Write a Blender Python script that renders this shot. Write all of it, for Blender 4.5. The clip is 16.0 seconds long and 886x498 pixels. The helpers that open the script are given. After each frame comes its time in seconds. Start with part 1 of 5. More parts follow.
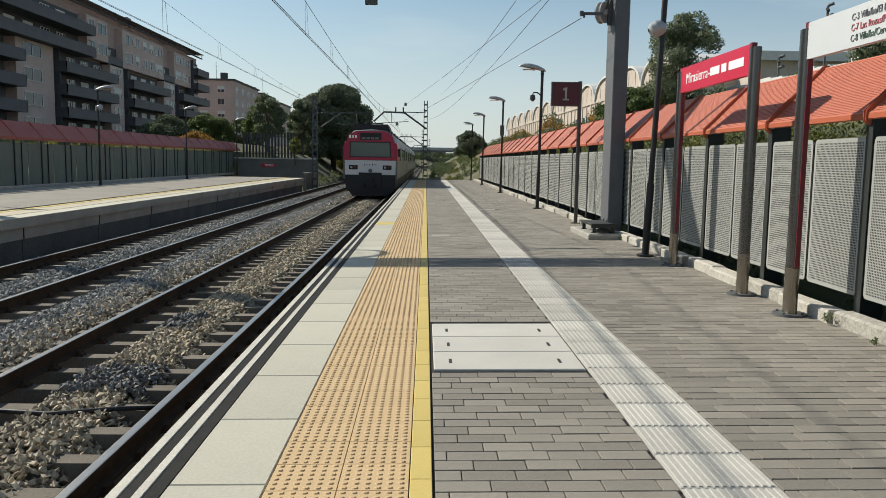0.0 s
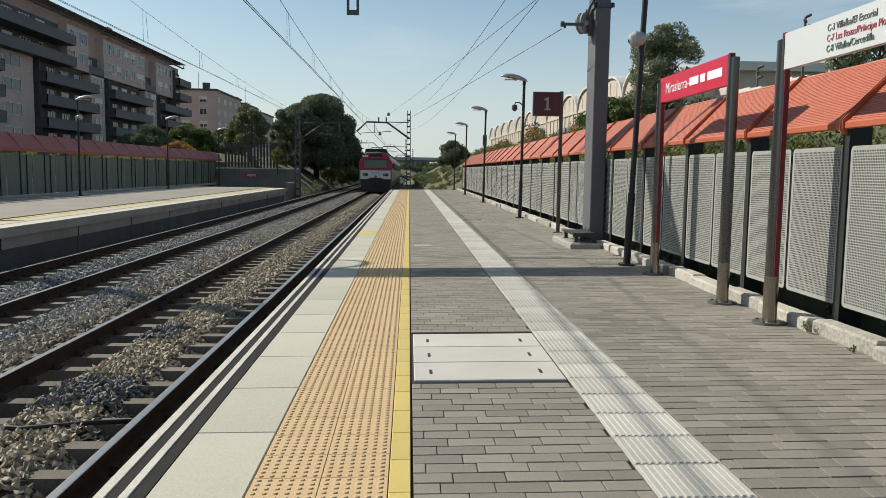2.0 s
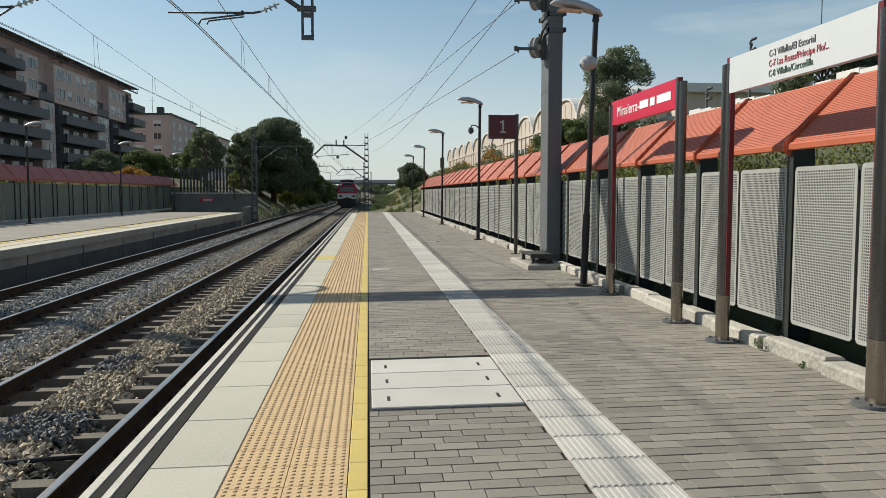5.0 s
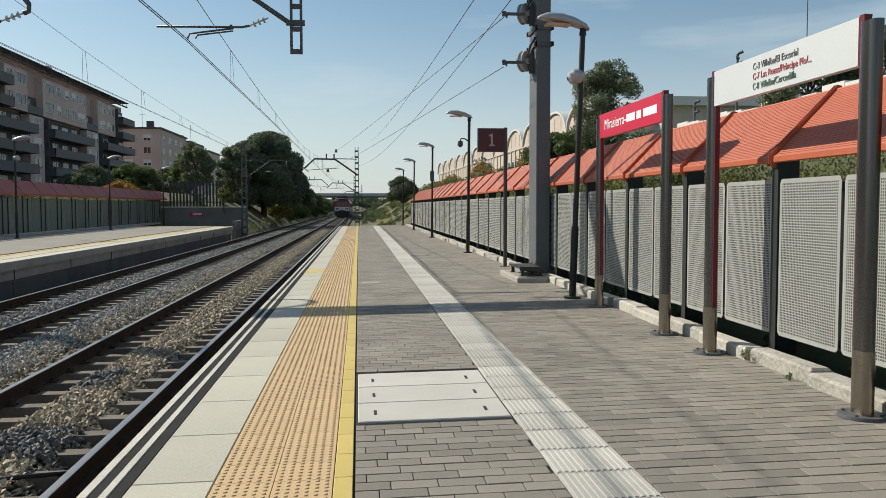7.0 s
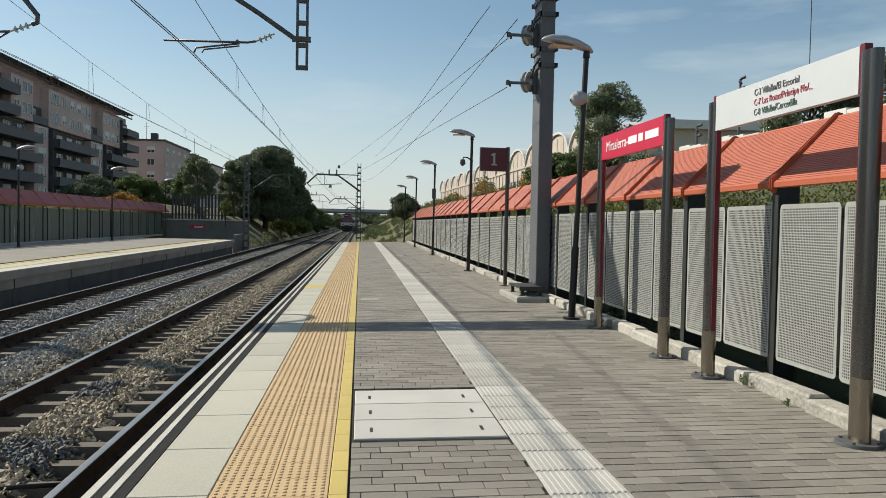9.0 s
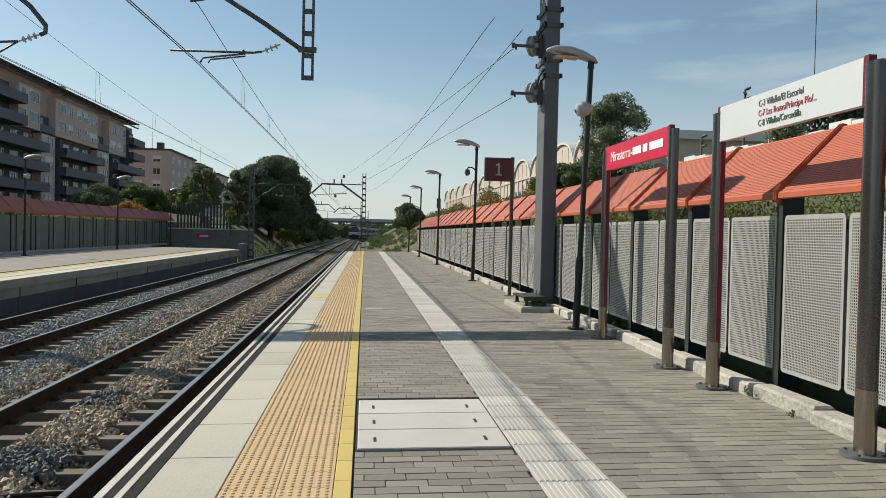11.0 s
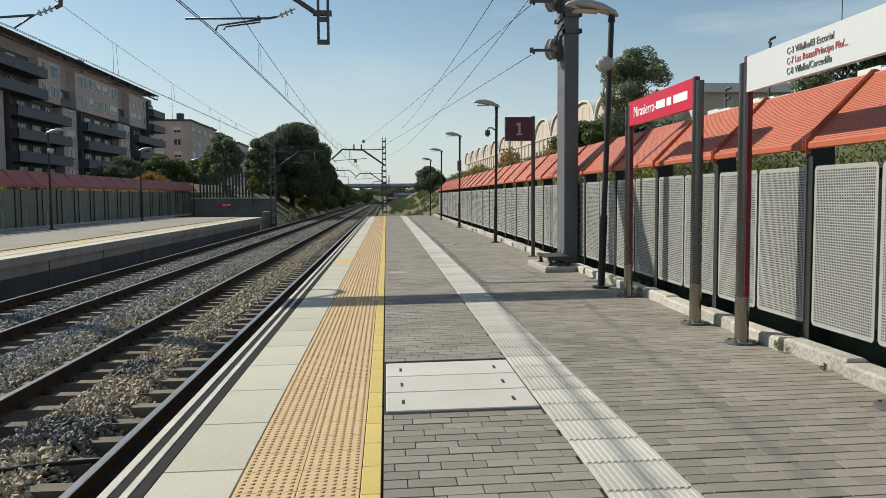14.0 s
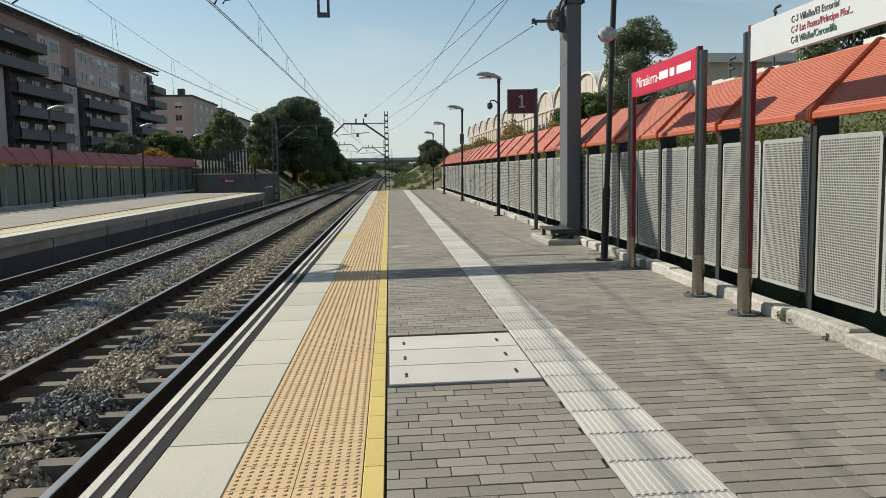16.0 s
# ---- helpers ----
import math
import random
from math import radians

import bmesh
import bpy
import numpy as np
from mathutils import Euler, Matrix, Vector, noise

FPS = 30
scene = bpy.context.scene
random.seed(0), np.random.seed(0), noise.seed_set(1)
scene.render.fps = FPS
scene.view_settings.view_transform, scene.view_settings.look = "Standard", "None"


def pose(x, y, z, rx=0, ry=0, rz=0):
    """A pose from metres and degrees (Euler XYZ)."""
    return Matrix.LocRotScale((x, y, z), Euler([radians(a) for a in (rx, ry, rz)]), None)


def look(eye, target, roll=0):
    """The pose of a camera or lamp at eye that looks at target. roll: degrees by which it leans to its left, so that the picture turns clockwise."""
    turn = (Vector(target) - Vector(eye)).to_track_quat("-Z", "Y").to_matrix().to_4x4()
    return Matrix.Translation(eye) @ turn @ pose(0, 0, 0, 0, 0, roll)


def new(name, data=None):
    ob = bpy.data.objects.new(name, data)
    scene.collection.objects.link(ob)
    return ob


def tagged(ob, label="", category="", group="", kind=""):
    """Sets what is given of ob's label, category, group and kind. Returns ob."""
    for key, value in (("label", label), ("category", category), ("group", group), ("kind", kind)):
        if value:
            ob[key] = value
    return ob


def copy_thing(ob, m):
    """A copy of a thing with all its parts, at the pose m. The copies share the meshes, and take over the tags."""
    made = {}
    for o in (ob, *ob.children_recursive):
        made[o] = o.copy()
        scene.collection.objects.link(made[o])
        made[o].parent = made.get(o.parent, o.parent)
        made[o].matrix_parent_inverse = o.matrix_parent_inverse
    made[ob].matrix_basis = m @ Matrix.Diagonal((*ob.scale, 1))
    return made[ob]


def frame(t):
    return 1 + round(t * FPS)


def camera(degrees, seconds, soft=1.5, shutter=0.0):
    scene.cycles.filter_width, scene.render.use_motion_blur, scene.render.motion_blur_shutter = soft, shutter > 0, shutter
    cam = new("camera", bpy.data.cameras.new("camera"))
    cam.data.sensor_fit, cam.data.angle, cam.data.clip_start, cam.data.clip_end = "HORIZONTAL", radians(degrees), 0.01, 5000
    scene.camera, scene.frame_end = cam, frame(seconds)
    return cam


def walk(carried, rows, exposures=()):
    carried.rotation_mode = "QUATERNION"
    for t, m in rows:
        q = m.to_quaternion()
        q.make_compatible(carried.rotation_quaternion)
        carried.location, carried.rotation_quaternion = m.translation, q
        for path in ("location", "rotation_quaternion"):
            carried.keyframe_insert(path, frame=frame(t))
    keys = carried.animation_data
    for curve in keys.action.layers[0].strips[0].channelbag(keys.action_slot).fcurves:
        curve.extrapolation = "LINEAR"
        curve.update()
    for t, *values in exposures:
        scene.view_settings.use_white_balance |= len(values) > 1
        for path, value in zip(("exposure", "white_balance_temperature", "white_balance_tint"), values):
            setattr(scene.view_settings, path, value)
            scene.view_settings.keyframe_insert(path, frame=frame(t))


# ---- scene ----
cam = camera(58.8, 16.0, soft=0.45)

PATH = [
    (0, (-0.055, 0.721, 1.421), (-0.008, 2.708, 1.199), 0.9),
    (0.5, (-0.047, 0.716, 1.427), (-0.015, 2.707, 1.24), 1.3),
    (1, (-0.041, 0.739, 1.427), (-0.006, 2.73, 1.243), 1.0),
    (1.5, (-0.034, 0.755, 1.415), (0.01, 2.745, 1.224), 1.0),
    (2, (-0.028, 0.745, 1.422), (0.06, 2.733, 1.225), 0.8),
    (2.5, (-0.031, 0.736, 1.434), (0.084, 2.722, 1.233), 0.2),
    (3, (-0.011, 0.732, 1.438), (0.122, 2.719, 1.255), 0.1),
    (3.5, (-0.013, 0.739, 1.435), (0.156, 2.723, 1.256), -0.2),
    (4, (-0.018, 0.735, 1.45), (0.165, 2.719, 1.278), 0.4),
    (6.5, (0.036, 0.744, 1.45), (0.238, 2.731, 1.344), -0.5),
    (7, (0.033, 0.739, 1.448), (0.246, 2.725, 1.34), -0.1),
    (7.5, (0.031, 0.746, 1.448), (0.25, 2.731, 1.347), 0.5),
    (8, (0.03, 0.742, 1.45), (0.245, 2.729, 1.364), 0.8),
    (8.5, (0.04, 0.729, 1.448), (0.251, 2.716, 1.375), 1.0),
    (9, (0.038, 0.725, 1.453), (0.249, 2.713, 1.39), 1.1),
    (11.5, (0.04, 0.714, 1.453), (0.23, 2.704, 1.416), 1.4),
    (12, (0.035, 0.715, 1.451), (0.209, 2.707, 1.41), 1.4),
    (12.5, (0.039, 0.743, 1.442), (0.196, 2.735, 1.371), 1.1),
    (13, (0.05, 0.754, 1.445), (0.199, 2.745, 1.329), -0.1),
    (13.5, (0.04, 0.752, 1.449), (0.187, 2.743, 1.325), -0.3),
    (14, (0.035, 0.764, 1.442), (0.178, 2.754, 1.309), -0.4),
    (14.5, (0.039, 0.769, 1.438), (0.177, 2.758, 1.275), -0.5),
    (15, (0.039, 0.761, 1.44), (0.172, 2.749, 1.265), -0.6),
    (15.5, (0.034, 0.753, 1.442), (0.165, 2.741, 1.26), -0.6),
    (16, (0.047, 0.768, 1.439), (0.18, 2.754, 1.24), -0.9),
]
walk(cam, [(t, look(eye, target, roll)) for t, eye, target, roll in PATH], [(0.0, 0.26, 6700, 7.0), (16.0, 0.26, 6700, 7.0)])

# ---- light ----
SUN_DIR = Vector((-1.04, 0.78, 1.0)).normalized()
world = bpy.data.worlds.new("sky")
scene.world = world
world.use_nodes = True
wn, wl = world.node_tree.nodes, world.node_tree.links
sky = wn.new("ShaderNodeTexSky")
sky.sky_type = "NISHITA"
sky.sun_disc = False
sky.sun_elevation = math.asin(SUN_DIR.z)
sky.sun_rotation = math.atan2(SUN_DIR.x, SUN_DIR.y)
sky.air_density, sky.dust_density, sky.ozone_density = 1.0, 0.6, 1.4
# thin high cloud, drawn over the whole dome
tc = wn.new("ShaderNodeTexCoord")
mp = wn.new("ShaderNodeMapping")
mp.inputs["Scale"].default_value = (1.0, 1.0, 5.5)
mp.inputs["Rotation"].default_value = (0.10, 0.16, 0.3)
nz = wn.new("ShaderNodeTexNoise")
nz.inputs["Scale"].default_value = 3.1
nz.inputs["Detail"].default_value = 7.0
nz.inputs["Roughness"].default_value = 0.55
rp = wn.new("ShaderNodeValToRGB")
rp.color_ramp.elements[0].position = 0.52
rp.color_ramp.elements[1].position = 0.80
rp.color_ramp.elements[0].color = (0.04, 0.04, 0.04, 1)
rp.color_ramp.elements[1].color = (0.62, 0.62, 0.62, 1)
mx = wn.new("ShaderNodeMixRGB")
mx.inputs["Color2"].default_value = (6.3, 7.4, 7.9, 1)
wl.new(tc.outputs["Generated"], mp.inputs["Vector"])
wl.new(mp.outputs["Vector"], nz.inputs["Vector"])
wl.new(nz.outputs["Fac"], rp.inputs["Fac"])
wl.new(rp.outputs["Color"], mx.inputs["Fac"])
tint = wn.new("ShaderNodeMixRGB")
tint.blend_type = "MULTIPLY"
tint.inputs["Fac"].default_value = 1.0
tint.inputs["Color2"].default_value = (0.90, 1.0, 1.0, 1)
wl.new(sky.outputs["Color"], tint.inputs["Color1"])
wl.new(tint.outputs["Color"], mx.inputs["Color1"])
# pale haze towards the horizon, the same all round
sep = wn.new("ShaderNodeSeparateXYZ")
hz = wn.new("ShaderNodeMapRange")
hz.interpolation_type = "SMOOTHSTEP"
hz.inputs["From Min"].default_value, hz.inputs["From Max"].default_value = 0.0, 0.26
hz.inputs["To Min"].default_value, hz.inputs["To Max"].default_value = 0.66, 0.0
haze = wn.new("ShaderNodeMixRGB")
haze.inputs["Color2"].default_value = (6.5, 7.0, 7.7, 1)
wl.new(tc.outputs["Generated"], sep.inputs["Vector"])
wl.new(sep.outputs["Z"], hz.inputs["Value"])
wl.new(hz.outputs["Result"], haze.inputs["Fac"])
wl.new(mx.outputs["Color"], haze.inputs["Color1"])
bg = wn["Background"]
bg.inputs["Strength"].default_value = 0.084
wl.new(haze.outputs["Color"], bg.inputs["Color"])
sun_data = bpy.data.lights.new("sun", "SUN")
sun_data.energy, sun_data.angle, sun_data.color = 4.5, radians(0.53), (1.0, 0.95, 0.86)
sun = new("sun", sun_data)
sun.matrix_world = look(SUN_DIR * 50, (0, 0, 0))


# ---- materials ----
def mat(name, color, rough=0.7, var=0.15, scale=6.0, bump=0.0, metal=0.0, fine=60.0, rand=0.0, island=0.0, stretch=(1, 1, 1), stain=None):
    """A surface with broad stains and fine grain in object space; rand and island vary single pieces."""
    m = bpy.data.materials.new(name)
    m.use_nodes = True
    n, l = m.node_tree.nodes, m.node_tree.links
    b = n["Principled BSDF"]
    b.inputs["Roughness"].default_value, b.inputs["Metallic"].default_value = rough, metal
    co = n.new("ShaderNodeTexCoord")
    ma = n.new("ShaderNodeMapping")
    ma.inputs["Scale"].default_value = stretch
    l.new(co.outputs["Object"], ma.inputs["Vector"])
    big, small = n.new("ShaderNodeTexNoise"), n.new("ShaderNodeTexNoise")
    big.inputs["Scale"].default_value, big.inputs["Detail"].default_value = scale, 5
    small.inputs["Scale"].default_value, small.inputs["Detail"].default_value = fine, 3
    for t in (big, small):
        l.new(ma.outputs["Vector"], t.inputs["Vector"])
    add = n.new("ShaderNodeMath")
    add.operation = "ADD"
    l.new(big.outputs["Fac"], add.inputs[0])
    l.new(small.outputs["Fac"], add.inputs[1])
    last = add.outputs[0]
    for amount, node, socket in ((rand, "ShaderNodeObjectInfo", "Random"), (island, "ShaderNodeNewGeometry", "Random Per Island")):
        if amount:
            src = n.new(node)
            ml = n.new("ShaderNodeMath")
            ml.operation = "MULTIPLY_ADD"
            ml.inputs[1].default_value = amount
            l.new(src.outputs[socket], ml.inputs[0])
            l.new(last, ml.inputs[2])
            last = ml.outputs[0]
    span = 1.0 + rand + island
    rg = n.new("ShaderNodeMapRange")
    rg.inputs["From Min"].default_value, rg.inputs["From Max"].default_value = 0.55, 0.45 + span
    rg.inputs["To Min"].default_value, rg.inputs["To Max"].default_value = 0.0, 1.0
    l.new(last, rg.inputs["Value"])
    mix = n.new("ShaderNodeMixRGB")
    lo = stain or [c * (1 - var * 1.6) for c in color]
    mix.inputs["Color1"].default_value = (*lo, 1)
    mix.inputs["Color2"].default_value = (*[min(1, c * (1 + var * 0.9)) for c in color], 1)
    l.new(rg.outputs["Result"], mix.inputs["Fac"])
    l.new(mix.outputs["Color"], b.inputs["Base Color"])
    if bump:
        bp = n.new("ShaderNodeBump")
        bp.inputs["Strength"].default_value, bp.inputs["Distance"].default_value = bump, 0.01
        l.new(add.outputs[0], bp.inputs["Height"])
        l.new(bp.outputs["Normal"], b.inputs["Normal"])
    return m


M = {}
M["paver"] = mat("grey_paver", (0.262, 0.236, 0.198), 0.85, 0.32, 0.9, 0.5, fine=120, rand=0.55)
M["paver_far"] = mat("grey_paver_joined", (0.262, 0.236, 0.198), 0.85, 0.32, 0.9, 0.5, fine=120, island=0.55)
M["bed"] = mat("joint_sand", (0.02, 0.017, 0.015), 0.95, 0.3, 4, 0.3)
M["slab"] = mat("cream_edge_slab", (0.49, 0.465, 0.38), 0.8, 0.2, 1.3, 0.12, fine=60, rand=0.45)
M["nosing"] = mat("pale_nosing", (0.55, 0.52, 0.45), 0.8, 0.2, 3, 0.3, fine=90)
M["rubber"] = mat("black_rubber_strip", (0.02, 0.019, 0.018), 0.8, 0.35, 9, 0.3)
M["rubber"].node_tree.nodes["Principled BSDF"].inputs["Specular IOR Level"].default_value = 0.15
M["ballast_dark"] = mat("oil_dark_ballast", (0.17, 0.17, 0.165), 0.8, 0.45, 1.1, 0.0, fine=70, island=2.2)
M["tactile"] = mat("ochre_tactile_tile", (0.565, 0.395, 0.21), 0.75, 0.12, 2.5, 0.2, fine=110, rand=0.3)
M["tactile_far"] = mat("ochre_tactile_joined", (0.565, 0.395, 0.21), 0.75, 0.12, 2.5, 0.2, fine=110, island=0.2)
M["tactile_pale"] = mat("worn_beige_tactile", (0.50, 0.43, 0.31), 0.8, 0.2, 2.0, 0.3, fine=60)
M["yellow"] = mat("yellow_line_tile", (0.58, 0.44, 0.13), 0.7, 0.13, 4, 0.2, fine=90, rand=0.3)
M["rib"] = mat("white_ribbed_tile", (0.46, 0.44, 0.40), 0.8, 0.26, 3, 0.3, fine=90, rand=0.5)
M["hatch"] = mat("pale_concrete_cover", (0.53, 0.505, 0.46), 0.8, 0.13, 2.2, 0.3, fine=120, rand=0.3)
M["dark"] = mat("dark_recess", (0.02, 0.02, 0.02), 0.8, 0.2)
M["concrete"] = mat("weathered_concrete", (0.36, 0.34, 0.30), 0.9, 0.28, 1.2, 0.6, fine=40)
M["concrete_dark"] = mat("grimy_concrete", (0.20, 0.19, 0.17), 0.9, 0.3, 0.9, 0.6, fine=30)
# grime and the shade under the platform edge in one dark colour
M["base_dark"] = mat("grimy_shaded_base_wall", (0.12, 0.115, 0.105), 0.9, 0.35, 0.8, 0.5, fine=20)
M["kerb"] = mat("pale_kerb_stone", (0.47, 0.44, 0.385), 0.9, 0.42, 4, 1.0, fine=28, rand=0.5)
M["ballast_grey"] = mat("grey_granite_ballast", (0.36, 0.35, 0.325), 0.9, 0.55, 1.1, 0.0, fine=70, island=2.6)
M["ballast"] = mat("granite_ballast", (0.46, 0.39, 0.285), 0.9, 0.52, 1.1, 0.0, fine=70, island=2.6)
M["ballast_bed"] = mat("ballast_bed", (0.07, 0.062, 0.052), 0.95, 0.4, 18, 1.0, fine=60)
M["sleeper"] = mat("concrete_sleeper", (0.17, 0.143, 0.112), 0.9, 0.4, 3, 0.6, fine=50, rand=0.5)
M["rail"] = mat("rusty_rail", (0.062, 0.040, 0.026), 0.85, 0.3, 6, 0.4, 0.0, fine=60)
M["rail"].node_tree.nodes["Principled BSDF"].inputs["Specular IOR Level"].default_value = 0.15
M["rail_top"] = mat("polished_rail_head", (0.42, 0.40, 0.38), 0.35, 0.15, 12, 0.0, 0.9)
M["steel_dark"] = mat("dark_green_grey_paint", (0.026, 0.030, 0.028), 0.45, 0.25, 5, 0.1)
M["black_metal"] = mat("black_painted_metal", (0.012, 0.012, 0.013), 0.45, 0.2, 8, 0.1)
M["panel"] = mat("light_grey_perforated_metal", (0.405, 0.41, 0.385), 0.5, 0.14, 1.6, 0.0, 0.15, fine=14, rand=0.25)
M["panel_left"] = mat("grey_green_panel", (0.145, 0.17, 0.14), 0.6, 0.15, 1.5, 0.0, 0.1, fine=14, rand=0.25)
M["orange"] = mat("orange_painted_slats", (0.46, 0.112, 0.052), 0.5, 0.14, 2, 0.1, fine=30, rand=0.45)
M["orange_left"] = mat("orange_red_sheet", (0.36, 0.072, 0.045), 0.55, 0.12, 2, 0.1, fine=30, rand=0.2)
M["steel"] = mat("brushed_steel", (0.30, 0.262, 0.215), 0.26, 0.14, 5, 0.05, 0.95, fine=120, stretch=(1, 1, 0.08))
M["post_grey"] = mat("dark_grey_post_paint", (0.085, 0.083, 0.08), 0.35, 0.15, 4, 0.0, 0.5)
M["column_metal"] = mat("satin_grey_column", (0.125, 0.121, 0.117), 0.27, 0.14, 4, 0.0, 0.85, fine=90, stretch=(1, 1, 0.08))
M["backing"] = mat("dark_hole_backing", (0.030, 0.034, 0.034), 0.9, 0.3, 3, 0.2)
# wall colour that carries the shade inside the balcony recesses
M["balcony_wall"] = mat("recess_shade_wall", (0.075, 0.072, 0.08), 0.7, 0.25, 0.7, 0.1)
M["red"] = mat("crimson_enamel", (0.56, 0.012, 0.05), 0.35, 0.06, 3)
M["red_stripe"] = mat("dark_red_stripe", (0.15, 0.010, 0.018), 0.4, 0.1, 3)
M["maroon"] = mat("maroon_enamel", (0.095, 0.014, 0.024), 0.35, 0.1, 3)
M["white"] = mat("white_enamel", (0.585, 0.60, 0.615), 0.4, 0.04, 2)
M["letter_white"] = mat("white_lettering", (0.85, 0.85, 0.84), 0.5, 0.02)
M["letter_grey"] = mat("dark_grey_lettering", (0.13, 0.13, 0.14), 0.5, 0.05)
M["letter_red"] = mat("red_lettering", (0.42, 0.09, 0.11), 0.5, 0.05)
M["letter_green"] = mat("dark_green_lettering", (0.09, 0.14, 0.11), 0.5, 0.05)
M["galv"] = mat("galvanised_steel", (0.115, 0.12, 0.13), 0.55, 0.14, 3, 0.1, 0.0, fine=25)
M["pale_metal"] = mat("pale_painted_metal", (0.42, 0.42, 0.41), 0.5, 0.12, 3, 0.1, 0.0, fine=25)
M["galv_dark"] = mat("grey_painted_lattice", (0.10, 0.105, 0.11), 0.55, 0.2, 5, 0.1, 0.3)
M["glass_ins"] = mat("insulator_glass", (0.45, 0.50, 0.48), 0.15, 0.1)
M["wire"] = mat("copper_wire", (0.09, 0.08, 0.075), 0.5, 0.2, 3, 0, 0.5)
M["lamp_head"] = mat("grey_lamp_housing", (0.42, 0.43, 0.44), 0.4, 0.1, 6, 0, 0.3)
M["lamp_glass"] = mat("lamp_diffuser", (0.62, 0.48, 0.38), 0.25, 0.2, 9)
M["brick_red"] = mat("red_brick_facade", (0.46, 0.33, 0.295), 0.9, 0.15, 0.35, 0.3, fine=3)
M["brick_pale"] = mat("pale_brick_facade", (0.58, 0.44, 0.395), 0.9, 0.12, 0.35, 0.3, fine=3)
M["balcony"] = mat("dark_balcony_front", (0.085, 0.082, 0.09), 0.6, 0.2, 0.8, 0.1)
M["window_glass"] = mat("dark_window_glass", (0.03, 0.035, 0.045), 0.08, 0.2, 1)
M["window_frame"] = mat("white_window_frame", (0.70, 0.69, 0.66), 0.6, 0.08, 1)
M["roof_dark"] = mat("dark_roof_edge", (0.08, 0.075, 0.07), 0.7, 0.2, 1)
M["cream_wall"] = mat("cream_render", (0.56, 0.48, 0.41), 0.9, 0.12, 0.4, 0.2, fine=4)
M["white_wall"] = mat("white_roof_sheet", (0.66, 0.65, 0.62), 0.7, 0.1, 0.5, 0.1)
M["bark"] = mat("brown_bark", (0.10, 0.075, 0.055), 0.95, 0.35, 5, 1.0)
M["leaf"] = mat("green_leaves", (0.135, 0.18, 0.06), 0.7, 0.4, 0.6, 0.0, island=1.2)
M["leaf_dark"] = mat("dark_pine_needles", (0.15, 0.182, 0.105), 0.8, 0.45, 0.5, 0.0, island=1.2)
M["leaf_grey"] = mat("grey_green_leaves", (0.19, 0.225, 0.13), 0.7, 0.4, 0.6, 0.0, island=1.2)
M["leaf_yellow"] = mat("yellow_green_leaves", (0.20, 0.21, 0.05), 0.7, 0.35, 0.6, 0.0, island=1.2)
M["leaf_orange"] = mat("orange_autumn_leaves", (0.38, 0.20, 0.04), 0.7, 0.35, 0.6, 0.0, island=1.2)
M["soil"] = mat("dry_earth_and_grass", (0.125, 0.108, 0.055), 0.95, 0.45, 0.35, 1.0, fine=5, stain=(0.042, 0.056, 0.022))
M["train_white"] = mat("train_white_paint", (0.66, 0.66, 0.66), 0.35, 0.06, 1)
M["train_red"] = mat("train_red_paint", (0.40, 0.014, 0.055), 0.35, 0.08, 1)
# grey in place of white: the shade on the train's sides is in it
M["train_grey"] = mat("train_grey_and_side_shade", (0.15, 0.155, 0.15), 0.4, 0.1, 1)
M["train_black"] = mat("train_black_parts", (0.018, 0.018, 0.02), 0.6, 0.25, 3)
# glass colour lifted to teal to hold a greenish reflection
M["windscreen"] = mat("windscreen_green_reflection", (0.09, 0.12, 0.115), 0.12, 0.15, 1)
M["far_green"] = mat("distant_vegetation", (0.075, 0.085, 0.045), 0.95, 0.4, 0.02, 0.0, fine=0.3)
M["far_grey"] = mat("distant_walls", (0.17, 0.17, 0.18), 0.9, 0.2, 0.05, 0.0, fine=0.4)


def leafy(m, amount=0.32):
    """Lets part of the light through thin leaves."""
    n, l = m.node_tree.nodes, m.node_tree.links
    b, out = n["Principled BSDF"], n["Material Output"]
    tr, mixs = n.new("ShaderNodeBsdfTranslucent"), n.new("ShaderNodeMixShader")
    mixs.inputs["Fac"].default_value = amount
    src = b.inputs["Base Color"].links[0].from_socket
    l.new(src, tr.inputs["Color"])
    l.new(b.outputs[0], mixs.inputs[1])
    l.new(tr.outputs[0], mixs.inputs[2])
    l.new(mixs.outputs[0], out.inputs["Surface"])


for key in ("leaf", "leaf_grey", "leaf_yellow", "leaf_orange", "leaf_dark"):
    leafy(M[key], {"leaf_dark": 0.3, "leaf_grey": 0.45}.get(key, 0.35))


